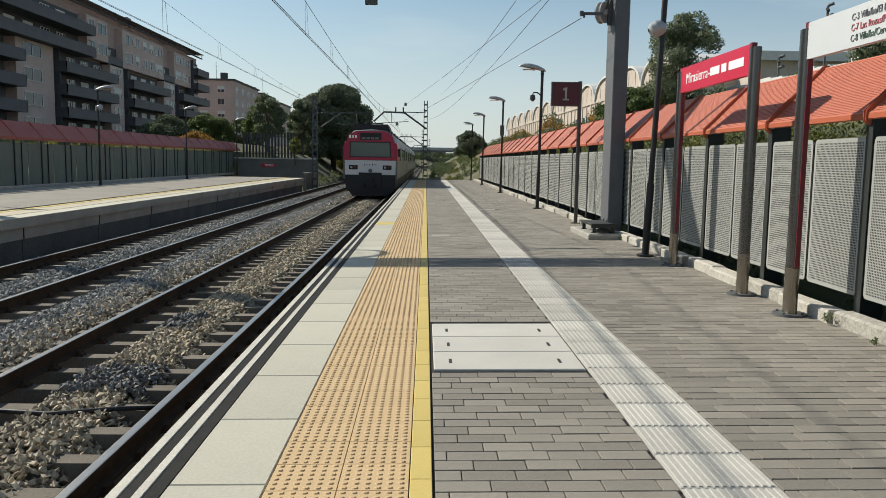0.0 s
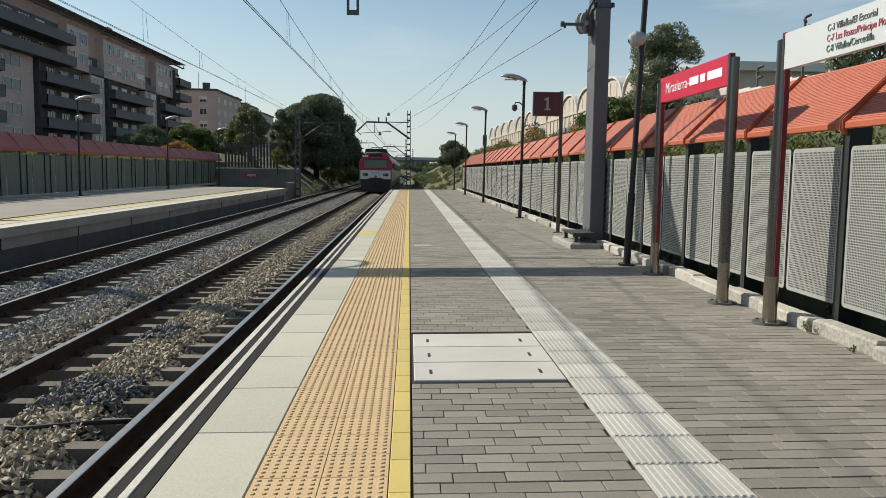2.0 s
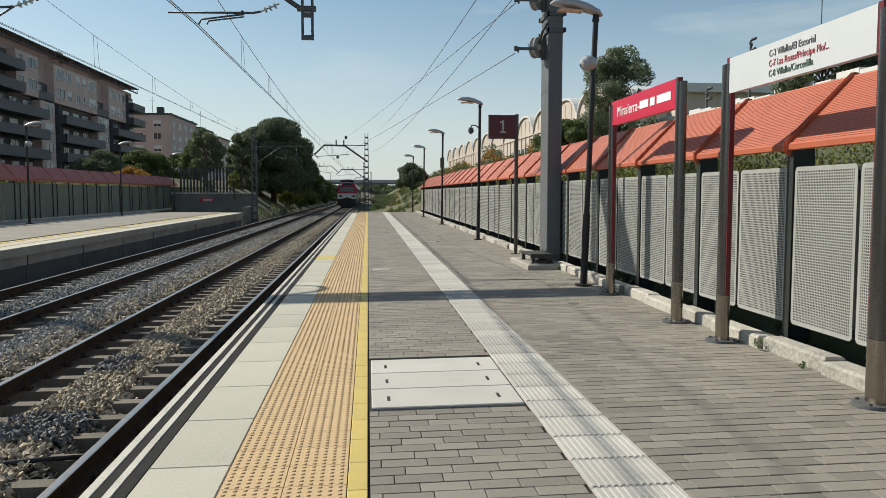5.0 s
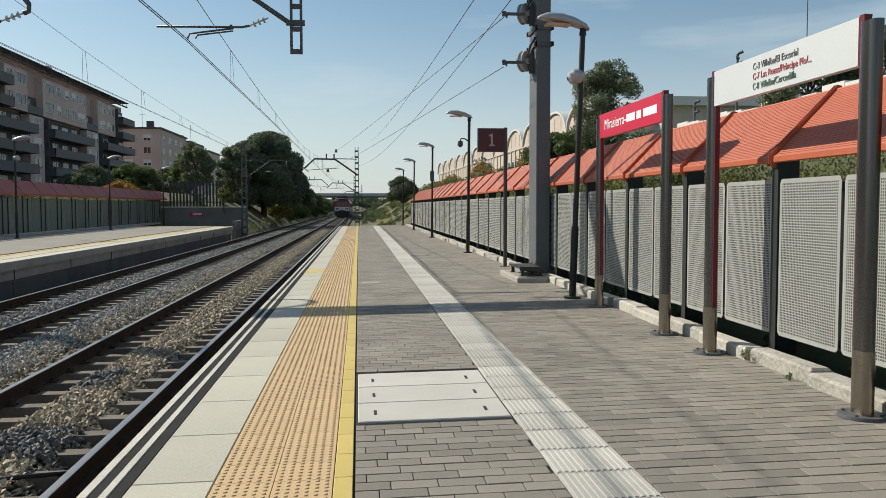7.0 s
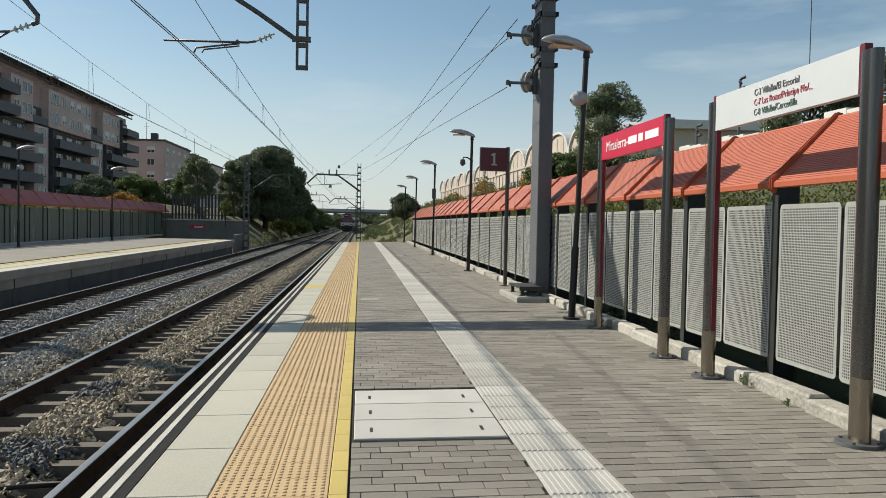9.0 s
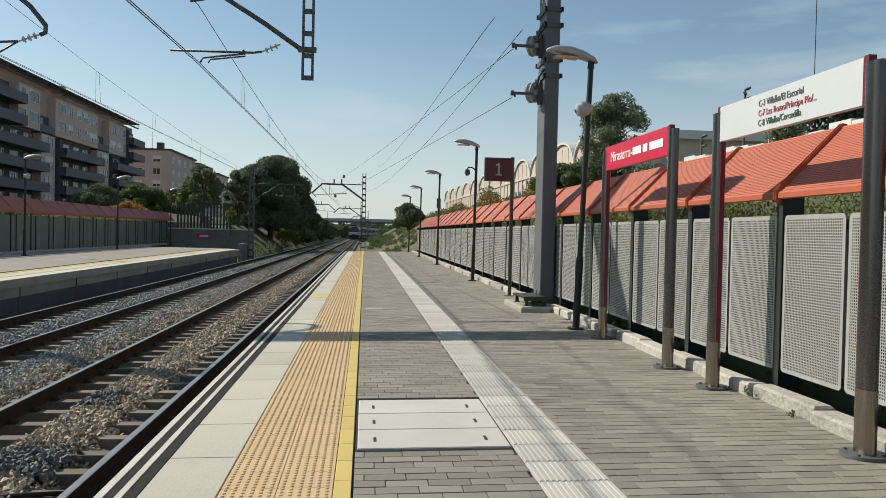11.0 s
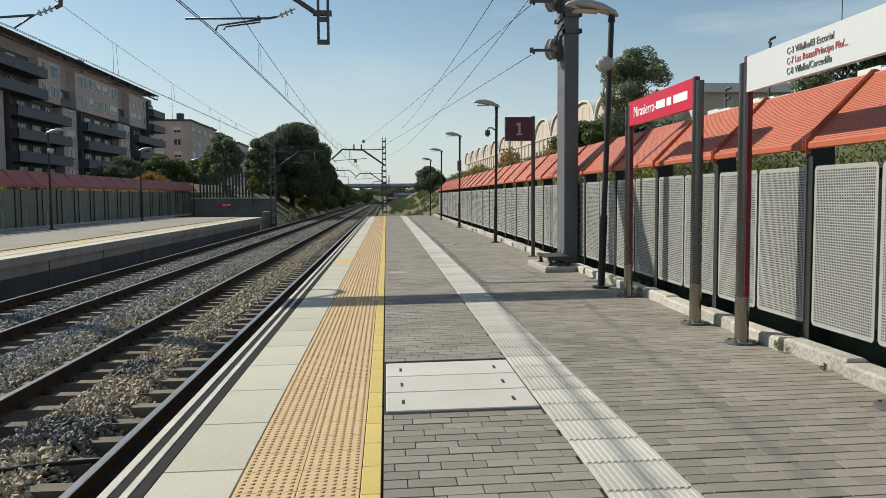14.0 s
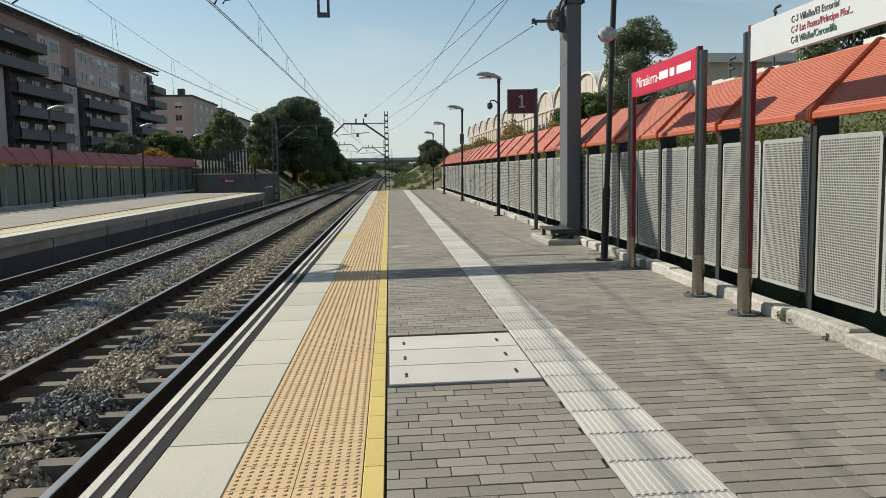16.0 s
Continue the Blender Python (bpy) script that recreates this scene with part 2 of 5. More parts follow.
# ---- mesh tools ----
class MB:
    """Collects simple solids into one mesh; each face carries a slot."""

    def __init__(self):
        self.v, self.f, self.s, self.smooth = [], [], [], []

    def raw(self, verts, faces, slot=0, smooth=False):
        o = len(self.v)
        self.v.extend([tuple(p) for p in verts])
        self.f.extend([tuple(i + o for i in q) for q in faces])
        self.s.extend([slot] * len(faces))
        self.smooth.extend([smooth] * len(faces))
        return self

    def box(self, x0, x1, y0, y1, z0, z1, slot=0, m=None):
        p = [(x, y, z) for z in (z0, z1) for y in (y0, y1) for x in (x0, x1)]
        if m is not None:
            p = [m @ Vector(q) for q in p]
        return self.raw(p, [(0, 2, 3, 1), (4, 5, 7, 6), (0, 1, 5, 4), (2, 6, 7, 3), (0, 4, 6, 2), (1, 3, 7, 5)], slot)

    def slab(self, x0, x1, y0, y1, z0, z1, c=0.004, slot=0):
        """A flat piece with worn top edges and no underside."""
        a = [(x0, y0, z0), (x1, y0, z0), (x1, y1, z0), (x0, y1, z0)]
        b = [(x, y, z1 - c) for x, y, _ in a]
        t = [(x0 + c, y0 + c, z1), (x1 - c, y0 + c, z1), (x1 - c, y1 - c, z1), (x0 + c, y1 - c, z1)]
        f = [(8, 9, 10, 11)]
        for i in range(4):
            j = (i + 1) % 4
            f += [(i, j, 4 + j, 4 + i), (4 + i, 4 + j, 8 + j, 8 + i)]
        return self.raw(a + b + t, f, slot)

    def tube(self, a, b, r, r2=None, n=8, slot=0, caps=True):
        a, b = Vector(a), Vector(b)
        r2 = r if r2 is None else r2
        d = (b - a).normalized()
        u = d.orthogonal().normalized()
        w = d.cross(u)
        vs = []
        for p, q in ((a, r), (b, r2)):
            vs += [p + (u * math.cos(k * math.tau / n) + w * math.sin(k * math.tau / n)) * q for k in range(n)]
        fs = [(k, (k + 1) % n, n + (k + 1) % n, n + k) for k in range(n)]
        self.raw(vs, fs, slot, True)
        if caps:
            self.raw(vs, [tuple(range(n - 1, -1, -1)), tuple(range(n, 2 * n))], slot)
        return self

    def path(self, pts, r, n=6, slot=0):
        """One tube swept along a bent line."""
        pts = [Vector(p) for p in pts]
        vs, u = [], None
        for k, p in enumerate(pts):
            d = (pts[min(k + 1, len(pts) - 1)] - pts[max(k - 1, 0)]).normalized()
            u = d.orthogonal() if u is None else u - d * u.dot(d)
            u.normalize()
            w = d.cross(u)
            vs += [p + (u * math.cos(q * math.tau / n) + w * math.sin(q * math.tau / n)) * r for q in range(n)]
        m = len(pts)
        self.raw(vs, [(k * n + q, k * n + (q + 1) % n, (k + 1) * n + (q + 1) % n, (k + 1) * n + q) for k in range(m - 1) for q in range(n)] + [tuple(range(n - 1, -1, -1)), tuple(range((m - 1) * n, m * n))], slot, n > 4)
        return self

    def prism(self, outline, a, b, slot=0, axis="y", smooth=False):
        """An outline in the plane across an axis, drawn out from a to b."""
        def at(p, q):
            return {"y": (p[0], q, p[1]), "z": (p[0], p[1], q), "x": (q, p[0], p[1])}[axis]
        n = len(outline)
        vs = [at(p, a) for p in outline] + [at(p, b) for p in outline]
        self.raw(vs, [(k, (k + 1) % n, n + (k + 1) % n, n + k) for k in range(n)], slot, smooth)
        self.raw(vs, [tuple(range(n - 1, -1, -1)), tuple(range(n, 2 * n))], slot)
        return self

    def mesh(self, name, mats, fix=True):
        me = bpy.data.meshes.new(name)
        me.from_pydata(self.v, [], self.f)
        for m in mats if isinstance(mats, (list, tuple)) else [mats]:
            me.materials.append(m)
        me.polygons.foreach_set("material_index", self.s)
        me.polygons.foreach_set("use_smooth", self.smooth)
        if fix:
            bm = bmesh.new()
            bm.from_mesh(me)
            bmesh.ops.recalc_face_normals(bm, faces=bm.faces)
            bm.to_mesh(me)
            bm.free()
        me.update()
        return me


def thing(name, label, category, at=None, group="", kind=""):
    ob = new(name)
    ob.empty_display_size = 0.2
    if at is not None:
        ob.matrix_world = at
    return tagged(ob, label, category, group, kind)


def solo(name, mb, mats, label="", category="", group="", kind="", at=None, fix=True):
    ob = new(name, mb.mesh(name, mats, fix))
    if at is not None:
        ob.matrix_world = at
    return tagged(ob, label, category, group, kind)


def part(name, mb, mats, parent, label="", at=None, fix=True):
    ob = new(name, mb.mesh(name, mats, fix) if isinstance(mb, MB) else mb)
    ob.parent = parent
    if at is not None:
        ob.matrix_basis = at
    return tagged(ob, label)


def text_mesh(body, size, material, depth=0.002, align="LEFT", width=None):
    cu = bpy.data.curves.new("lettering", "FONT")
    cu.body, cu.size, cu.extrude, cu.align_x = body, size, depth, align
    ob = bpy.data.objects.new("lettering", cu)
    scene.collection.objects.link(ob)
    dg = bpy.context.evaluated_depsgraph_get()
    me = bpy.data.meshes.new_from_object(ob.evaluated_get(dg))
    bpy.data.objects.remove(ob)
    if width:
        me.transform(Matrix.Diagonal((width / max(v.co.x for v in me.vertices), 1, 1, 1)))
    me.materials.clear()
    me.materials.append(material)
    return me


SLOPE = 0.0122


def fl(x):
    """Height of platform one, which rises gently away from the track."""
    return SLOPE * x


TILT = Matrix(((1, 0, 0, 0), (0, 1, 0, 0), (SLOPE, 0, 1, 0), (0, 0, 0, 1)))
RAIL_Z = -0.60
TRACKS = (-3.07, -6.82)
CURVE_Y, CURVE_R = 232.0, 360.0


def line_at(s):
    """Offset to the right and heading of the line after s metres ahead."""
    if s < CURVE_Y:
        return 0.0, s, 0.0
    a = (s - CURVE_Y) / CURVE_R
    return CURVE_R * (1 - math.cos(a)), CURVE_Y + CURVE_R * math.sin(a), -a


def along(x0, s):
    ox, y, a = line_at(s)
    return Vector((ox + x0 * math.cos(a), y + x0 * math.sin(a), 0)), a


# ---- ground ----
def smooth(a, b, x):
    t = min(1.0, max(0.0, (x - a) / (b - a)))
    return t * t * (3 - 2 * t)


def line_x(y):
    if y < CURVE_Y:
        return 0.0
    d = min(y - CURVE_Y, CURVE_R * 0.9)
    return CURVE_R - math.sqrt(CURVE_R**2 - d * d)


def ground_z(x, y):
    x = x - line_x(y)
    bumps = 0.35 * noise.noise((x * 0.16, y * 0.16, 3.0)) + 0.12 * noise.noise((x * 0.7, y * 0.7, 9.0))
    far = smooth(240, 420, y)
    foot = 4.6 - 4.0 * smooth(60, 64, y)
    low = -0.25 + 0.5 * (1 - smooth(60, 64, y)) - 0.75 * smooth(60, 64, y)
    right = smooth(foot, foot + 11, x) * (4.5 + 0.6 * smooth(40, 60, y) - 0.6 * smooth(90, 200, y)) * (1 - 0.75 * far)
    left = smooth(9.2, 13.5, -x) * 2.1 * smooth(63, 66, y) * (1 - 0.5 * far) + smooth(16.0, 17.0, -x) * 0.9
    hollow = 1 - smooth(8.9, 9.6, -x) if x < 0 else 1 - smooth(-1.0 if y < 62 else 0.4, 0.2 if y < 62 else 1.6, x)
    z = right + left + (bumps * smooth(0.8, 3.0, x - foot) if x > 0 else bumps * 0.6 * smooth(9.5, 12, -x))
    base = -0.2 if x < 0 else low
    if y < 62 and -1.5 < x < 4.4:
        return -1.15
    if y < 60 and -15.6 < x < -8.2:
        return -1.15
    if y < 66.2 and -15.8 < x < -9.0:
        return -0.75
    return -1.15 * hollow + (z + base) * (1 - hollow)


def cuts(spans):
    out = []
    for a, b, d in spans:
        n = max(1, round((b - a) / d))
        out += [a + (b - a) * k / n for k in range(n)]
    return out + [spans[-1][1]]


gx = cuts([(-1600, -300, 130), (-300, -60, 16), (-60, -22, 3), (-22, 24, 0.75), (24, 70, 3), (70, 300, 16), (300, 1600, 130)])
gy = cuts([(-400, -40, 60), (-40, 0, 5), (0, 56, 2), (56, 140, 0.9), (140, 300, 4), (300, 700, 25), (700, 3500, 200)])
g = MB()
nx = len(gx)
g.v = [(x, y, ground_z(x, y)) for y in gy for x in gx]
g.f = [(j * nx + i, j * nx + i + 1, (j + 1) * nx + i + 1, (j + 1) * nx + i) for j in range(len(gy) - 1) for i in range(nx - 1)]
g.s, g.smooth = [0] * len(g.f), [True] * len(g.f)
ground = solo("ground", g, M["soil"], "dry grassy earth with embankments beside the railway cutting", "ground", kind="structure", fix=False)

# ---- tracks ----
RAIL_FOOT = [(-0.07, -0.16), (0.07, -0.16), (0.07, -0.145), (0.012, -0.125), (0.012, -0.045), (0.036, -0.03), (0.036, -0.003), (-0.036, -0.003), (-0.036, -0.03), (-0.012, -0.045), (-0.012, -0.125), (-0.07, -0.145)]
RAIL_HEAD = [(-0.034, -0.003), (0.034, -0.003), (0.028, 0.0), (-0.028, 0.0)]


def swept(outline, x0, s0, s1, step):
    """An outline drawn along the line of the track."""
    mb, n, o = MB(), len(outline), []
    for k in range(step + 1):
        s = s0 + (s1 - s0) * k / step
        o += [(*along(x0 + px, s)[0][:2], RAIL_Z + pz) for px, pz in outline]
    return mb.raw(o, [(k * n + i, k * n + (i + 1) % n, (k + 1) * n + (i + 1) % n, (k + 1) * n + i) for k in range(step) for i in range(n)])


for c in TRACKS:
    for side in (-0.87, 0.87):
        rl = thing("rail", "rusty steel running rail with a worn bright head", "rail", group="running rails")
        part("rail_web", swept(RAIL_FOOT, c + side, -15, 330, 60), M["rail"], rl, "dark rusty web and foot")
        part("rail_head", swept(RAIL_HEAD, c + side, -15, 330, 60), M["rail_top"], rl, "polished running surface")

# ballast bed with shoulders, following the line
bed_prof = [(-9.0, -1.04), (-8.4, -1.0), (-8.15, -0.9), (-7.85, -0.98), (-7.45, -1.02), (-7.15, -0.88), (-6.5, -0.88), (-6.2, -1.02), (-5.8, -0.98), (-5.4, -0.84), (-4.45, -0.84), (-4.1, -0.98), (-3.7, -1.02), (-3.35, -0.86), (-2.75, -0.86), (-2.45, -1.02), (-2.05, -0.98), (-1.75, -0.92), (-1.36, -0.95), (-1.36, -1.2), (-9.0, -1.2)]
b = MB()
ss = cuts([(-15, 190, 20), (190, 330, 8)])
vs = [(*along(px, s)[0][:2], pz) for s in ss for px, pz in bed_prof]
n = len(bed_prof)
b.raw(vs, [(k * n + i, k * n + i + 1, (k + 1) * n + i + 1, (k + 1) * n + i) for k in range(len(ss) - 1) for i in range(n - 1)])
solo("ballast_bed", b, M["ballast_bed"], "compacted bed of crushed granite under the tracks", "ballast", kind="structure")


def stones(count, y0, y1, size, seed, x0=-8.75, x1=-1.42, lift=0.0, key="ballast"):
    """Loose crushed stones, each a small uneven octahedron-like chip."""
    rng = np.random.default_rng(seed)
    u = rng.random(count)
    y = y0 + (y1 - y0) * u
    x = rng.uniform(x0, x1, count)
    near = np.abs(x[:, None] - np.array([c + s for c in TRACKS for s in (-0.87, 0.87)])).min(1)
    centre = np.abs(x[:, None] - np.array(TRACKS)).min(1)
    phase = np.abs((y / 0.6) % 1 - 0.5) * 0.6
    bare = (phase < 0.15) & (centre < 1.3) & (near < 0.36) & (rng.random(count) < 0.72)
    keep = (near > 0.10) & ~bare
    x, y = x[keep], y[keep]
    m = len(x)
    between = np.clip(1 - np.abs(centre[keep] - 1.9) / 0.5, 0, 1)
    z = lift - 0.80 + 0.06 * between + 0.03 * (centre[keep] < 0.5) + rng.uniform(-0.02, 0.035, m) - np.clip((0.55 - near[keep]) / 0.22, 0, 1) * np.where(centre[keep] < 0.87, 0.19, 0.09)
    base = np.array([(1, 0, 0), (0, 1, 0), (-1, 0, 0), (0, -1, 0), (0.15, 0.1, 1), (-0.1, 0, -1)], float)
    v = base[None] * (size * rng.uniform(0.5, 1.15, (m, 1, 3))) * (1, 1, 0.8)
    v += rng.normal(0, size * 0.16, v.shape)
    a = rng.uniform(0, math.tau, m)
    ca, sa = np.cos(a)[:, None], np.sin(a)[:, None]
    tilt = rng.normal(0, 0.5, (m, 1))
    vx, vy, vz = v[..., 0] * ca - v[..., 1] * sa, v[..., 0] * sa + v[..., 1] * ca, v[..., 2]
    vz = vz + vx * tilt
    v = np.stack([vx + x[:, None], vy + y[:, None], vz + z[:, None]], -1).reshape(-1, 3)
    tri = np.array([(0, 1, 4), (1, 2, 4), (2, 3, 4), (3, 0, 4), (1, 0, 5), (2, 1, 5), (3, 2, 5), (0, 3, 5)])
    f = (tri[None] + 6 * np.arange(m)[:, None, None]).reshape(-1, 3)
    me = bpy.data.meshes.new("ballast")
    me.from_pydata(v.tolist(), [], f.tolist())
    me.materials.append(M[key])
    return tagged(new("ballast", me), {"ballast": "loose tan crushed granite ballast between the sleepers", "ballast_grey": "loose grey crushed granite ballast", "ballast_dark": "dark oil-stained ballast between the rails"}[key], "ballast", kind="stuff")


for x0, x1, share, key in ((-8.3, -4.55, 0.51, "ballast_grey"), (-4.9, -1.42, 0.49, "ballast")):
    stones(int(64000 * share), 2.5, 15, 0.037, 1, x0, x1, 0.0, key)
    stones(int(24000 * share), -4.2, 2.5, 0.043, 4, x0, x1, 0.0, key)
    stones(int(54000 * share), 15, 34, 0.043, 2, x0, x1, 0.0, key)
    stones(int(24000 * share), 34, 75, 0.06, 3, x0, x1, 0.0, key)
stones(420, 7.8, 8.7, 0.036, 7, -3.55, -2.65, 0.045, "ballast_dark")
stones(260, 10.6, 11.5, 0.036, 8, -3.6, -3.0, 0.045, "ballast_dark")

# sleepers: near ones are pieces of their own, far ones joined
sl = MB()
prof = [(-0.13, -0.24), (0.13, -0.24), (0.085, 0.0), (-0.085, 0.0)]
sl.prism(prof, -1.3, 1.3, axis="x")
clip = MB()
clip.prism([(-0.05, 0.0), (0.05, 0.0), (0.045, 0.03), (0.018, 0.035), (0.016, 0.07), (-0.016, 0.07), (-0.018, 0.035), (-0.045, 0.03)], -0.05, 0.05)
sl_mesh, clip_mesh = sl.mesh("sleeper", M["sleeper"]), clip.mesh("rail_clip", M["rail"])
rest = MB()
for c in TRACKS:
    k = 0
    s = -3.9
    while s < 300:
        p, a = along(c, s)
        m = Matrix.Translation((p.x, p.y, RAIL_Z - 0.175)) @ Matrix.Rotation(a, 4, "Z")
        if s < 62:
            ob = new("sleeper", sl_mesh)
            ob.matrix_world = m
            tagged(ob, "pale concrete sleeper half buried in ballast", "sleeper", "concrete sleepers")
            if s < 20:
                for sx in (-0.97, -0.77, 0.77, 0.97):
                    part("rail_clip", clip_mesh, None, ob, "rusty rail fastening", pose(sx, 0, 0))
        else:
            rest.raw([m @ Vector((q, *p2)) for q in (-1.3, 1.3) for p2 in prof], [(0, 1, 5, 4), (1, 2, 6, 5), (2, 3, 7, 6), (3, 0, 4, 7), (0, 3, 2, 1), (4, 5, 6, 7)])
        s += 0.6
solo("far_sleepers", rest, M["sleeper"], "concrete sleepers running on towards the curve", "sleeper", kind="stuff")

# cable lying across the near track
cb = MB()
cb.path([(-4.3, 7.3, -0.74), (-3.75, 7.25, -0.725), (-3.2, 7.2, -0.74), (-2.7, 7.3, -0.725), (-2.3, 7.5, -0.77)], 0.022, 6)
solo("track_cable", cb, M["black_metal"], "black cable lying across the ballast between the rails", "cable")

# ---- platform one: body ----
END = 60.5
body = MB()
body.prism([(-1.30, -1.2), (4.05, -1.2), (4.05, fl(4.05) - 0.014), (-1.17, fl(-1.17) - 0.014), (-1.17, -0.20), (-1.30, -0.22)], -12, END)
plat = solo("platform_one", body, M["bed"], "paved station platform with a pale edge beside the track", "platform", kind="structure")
lip = MB()
lip.prism([(-1.40, -0.19), (-1.17, -0.19), (-1.17, fl(-1.17) - 0.012), (-1.40, fl(-1.40) - 0.012)], -12, END)
part("edge_coping", lip, M["concrete"], plat, "concrete coping overhanging the track")
for x0, x1, top, key, nm in ((-1.40, -1.345, 0.0, "nosing", "nosing_strip"), (-1.345, -1.290, -0.006, "rubber", "rubber_strip"), (-1.290, -1.243, 0.0, "nosing", "nosing_strip"), (-1.243, -1.172, -0.006, "rubber", "rubber_strip")):
    st = MB()
    st.slab(x0 + 0.001, x1 - 0.001, -12, END, -0.012, top, 0.003)
    me = st.mesh(nm, M[key])
    me.transform(TILT)
    part(nm, me, None, plat, {"nosing": "pale nosing strip of the platform edge", "rubber": "black anti-slip strip"}[key])

# ---- platform two across the tracks ----
P2X, P2Z, P2END = -8.46, 0.10, 55.5
b2 = MB()
b2.prism([(P2X - 0.22, -1.2), (P2X - 0.22, -0.36), (P2X - 0.10, -0.36), (P2X - 0.10, -0.10), (P2X, -0.10), (P2X, P2Z), (-16.2, P2Z + 0.06), (-16.2, -1.2)], -12, P2END)
plat2 = solo("platform_two", b2, M["concrete"], "opposite platform with a concrete face and dark base in shadow", "platform", kind="structure")
for x0, x1, z, key, nm, lab in ((P2X - 0.5, P2X - 0.005, 0.012, "slab", "edge_slab", "pale edge slabs"), (P2X - 1.12, P2X - 0.52, 0.012, "tactile_pale", "tactile_strip", "worn beige tactile strip"), (P2X - 1.30, P2X - 1.14, 0.013, "yellow", "yellow_line", "yellow warning line"), (-15.6, P2X - 1.32, 0.010, "paver_far", "paving", "grey paving")):
    st = MB()
    st.slab(x0, x1, -12, P2END - 0.01, 0, z, 0.003)
    me = st.mesh(nm, M[key])
    me.transform(Matrix.Translation((0, 0, P2Z + 0.06 * (P2X - (x0 + x1) / 2) / 7.35)))
    part(nm, me, None, plat2, lab)
# lower wall set darker to hold the shade below the stepped edge
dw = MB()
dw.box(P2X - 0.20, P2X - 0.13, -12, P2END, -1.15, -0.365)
part("base_wall", dw, M["base_dark"], plat2, "grimy base wall with the shade under the edge in its colour")
j = MB()
for k in range(16):
    y = -2 + k * 3.9
    j.box(P2X - 0.105, P2X - 0.085, y, y + 0.025, -0.36, -0.10)
    j.box(P2X - 0.135, P2X - 0.125, y, y + 0.02, -1.1, -0.37)
part("wall_joints", j, M["dark"], plat2, "dark joints of the platform face")

# ---- fence along platform one ----
FX, BAY, FY0, BAYS = 3.80, 1.97, -0.40, 29
kerb_mesh = []
rng = random.Random(4)
for v in range(3):
    k = MB()
    k.slab(3.52 + 0.02 * v, 3.74, 0.01, 1.0 - 0.02 * v, -0.02, 0.105 + 0.008 * v, 0.022)
    me = k.mesh("kerb_stone", M["kerb"])
    kerb_mesh.append(me)
kerb_root = thing("fence_kerb", "weathered pale kerb stones under the platform fence", "kerb", kind="structure")
y = -1.5
while y < 59:
    stone, dx, turn = rng.choice(kerb_mesh), rng.uniform(-0.015, 0.015), rng.uniform(-0.6, 0.6)
    if 15.2 < y < 17.0:
        y += 1.0
        continue
    ob = part("kerb_stone", stone, None, kerb_root, at=pose(dx, y, fl(3.6), 0, 0, turn))
    y += 1.0

# perforated panel: real holes between crossing strips inside a rounded frame
PW, PZ0, PZ1 = 0.90, 0.20, 1.60


def perforated(w, z0, z1, pitch, bar):
    """One sheet with square holes left open and a plain rim."""
    def edges(a, b):
        n = round((b - a - bar) / pitch)
        step = (b - a - bar) / n
        out = [a - 0.03]
        for k in range(n):
            out += [a + k * step, a + k * step + bar]
        return out + [b - bar, b + 0.03]
    ys, zs = edges(0.03, w - 0.03), edges(z0 + 0.03, z1 - 0.03)
    mb, n = MB(), len(ys)
    vs = [(0.0, y, z) for z in zs for y in ys]
    c = 0.028
    for (i, j, dy, dz) in ((0, 0, c, 0), (n - 1, 0, -c, 0), (0, len(zs) - 1, c, 0), (n - 1, len(zs) - 1, -c, 0)):
        x, y, z = vs[j * n + i]
        vs[j * n + i] = (x, y + dy * 0.6, z + (c if j == 0 else -c) * 0.3)
    fs = [(j * n + i, j * n + i + 1, (j + 1) * n + i + 1, (j + 1) * n + i) for j in range(len(zs) - 1) for i in range(n - 1) if not (i % 2 == 0 and j % 2 == 0 and 0 < i < n - 2 and 0 < j < len(zs) - 2)]
    mb.raw(vs, fs)
    return mb


coarse_mesh = perforated(PW, PZ0, PZ1, 0.047, 0.0185).mesh("perforated_panel", M["panel"], fix=False)
panel_mesh = perforated(PW, PZ0, PZ1, 0.0235, 0.0094).mesh("perforated_panel", M["panel"], fix=False)
# added near-black sheet that hides the hedge and keeps the holes dark
back = MB()
back.box(0.03, 0.034, 0.0, PW, PZ0 + 0.02, PZ1 - 0.02)
back_mesh = back.mesh("panel_backing", M["backing"])
post = MB()
post.box(-0.03, 0.05, -0.012, 0.012, 0.0, 1.80)
post.box(-0.035, -0.028, -0.05, 0.05, 0.0, 1.80)
post.box(0.05, 0.19, -0.008, 0.008, 0.0, 1.95)
post.box(-0.09, 0.12, -0.08, 0.08, 0.0, 0.012)
post_mesh = post.mesh("fence_post", M["steel_dark"])
rail = MB()
rail.box(0.0, 0.03, 0.0, BAY, 0.26, 0.30)
rail_m = rail.mesh("fence_rail", M["steel_dark"])
# slatted canopy sheet leaning out over the hedge, with a rolled lower lip
CA, CB = Vector((-0.05, 0, 1.80)), Vector((0.52, 0, 2.39))


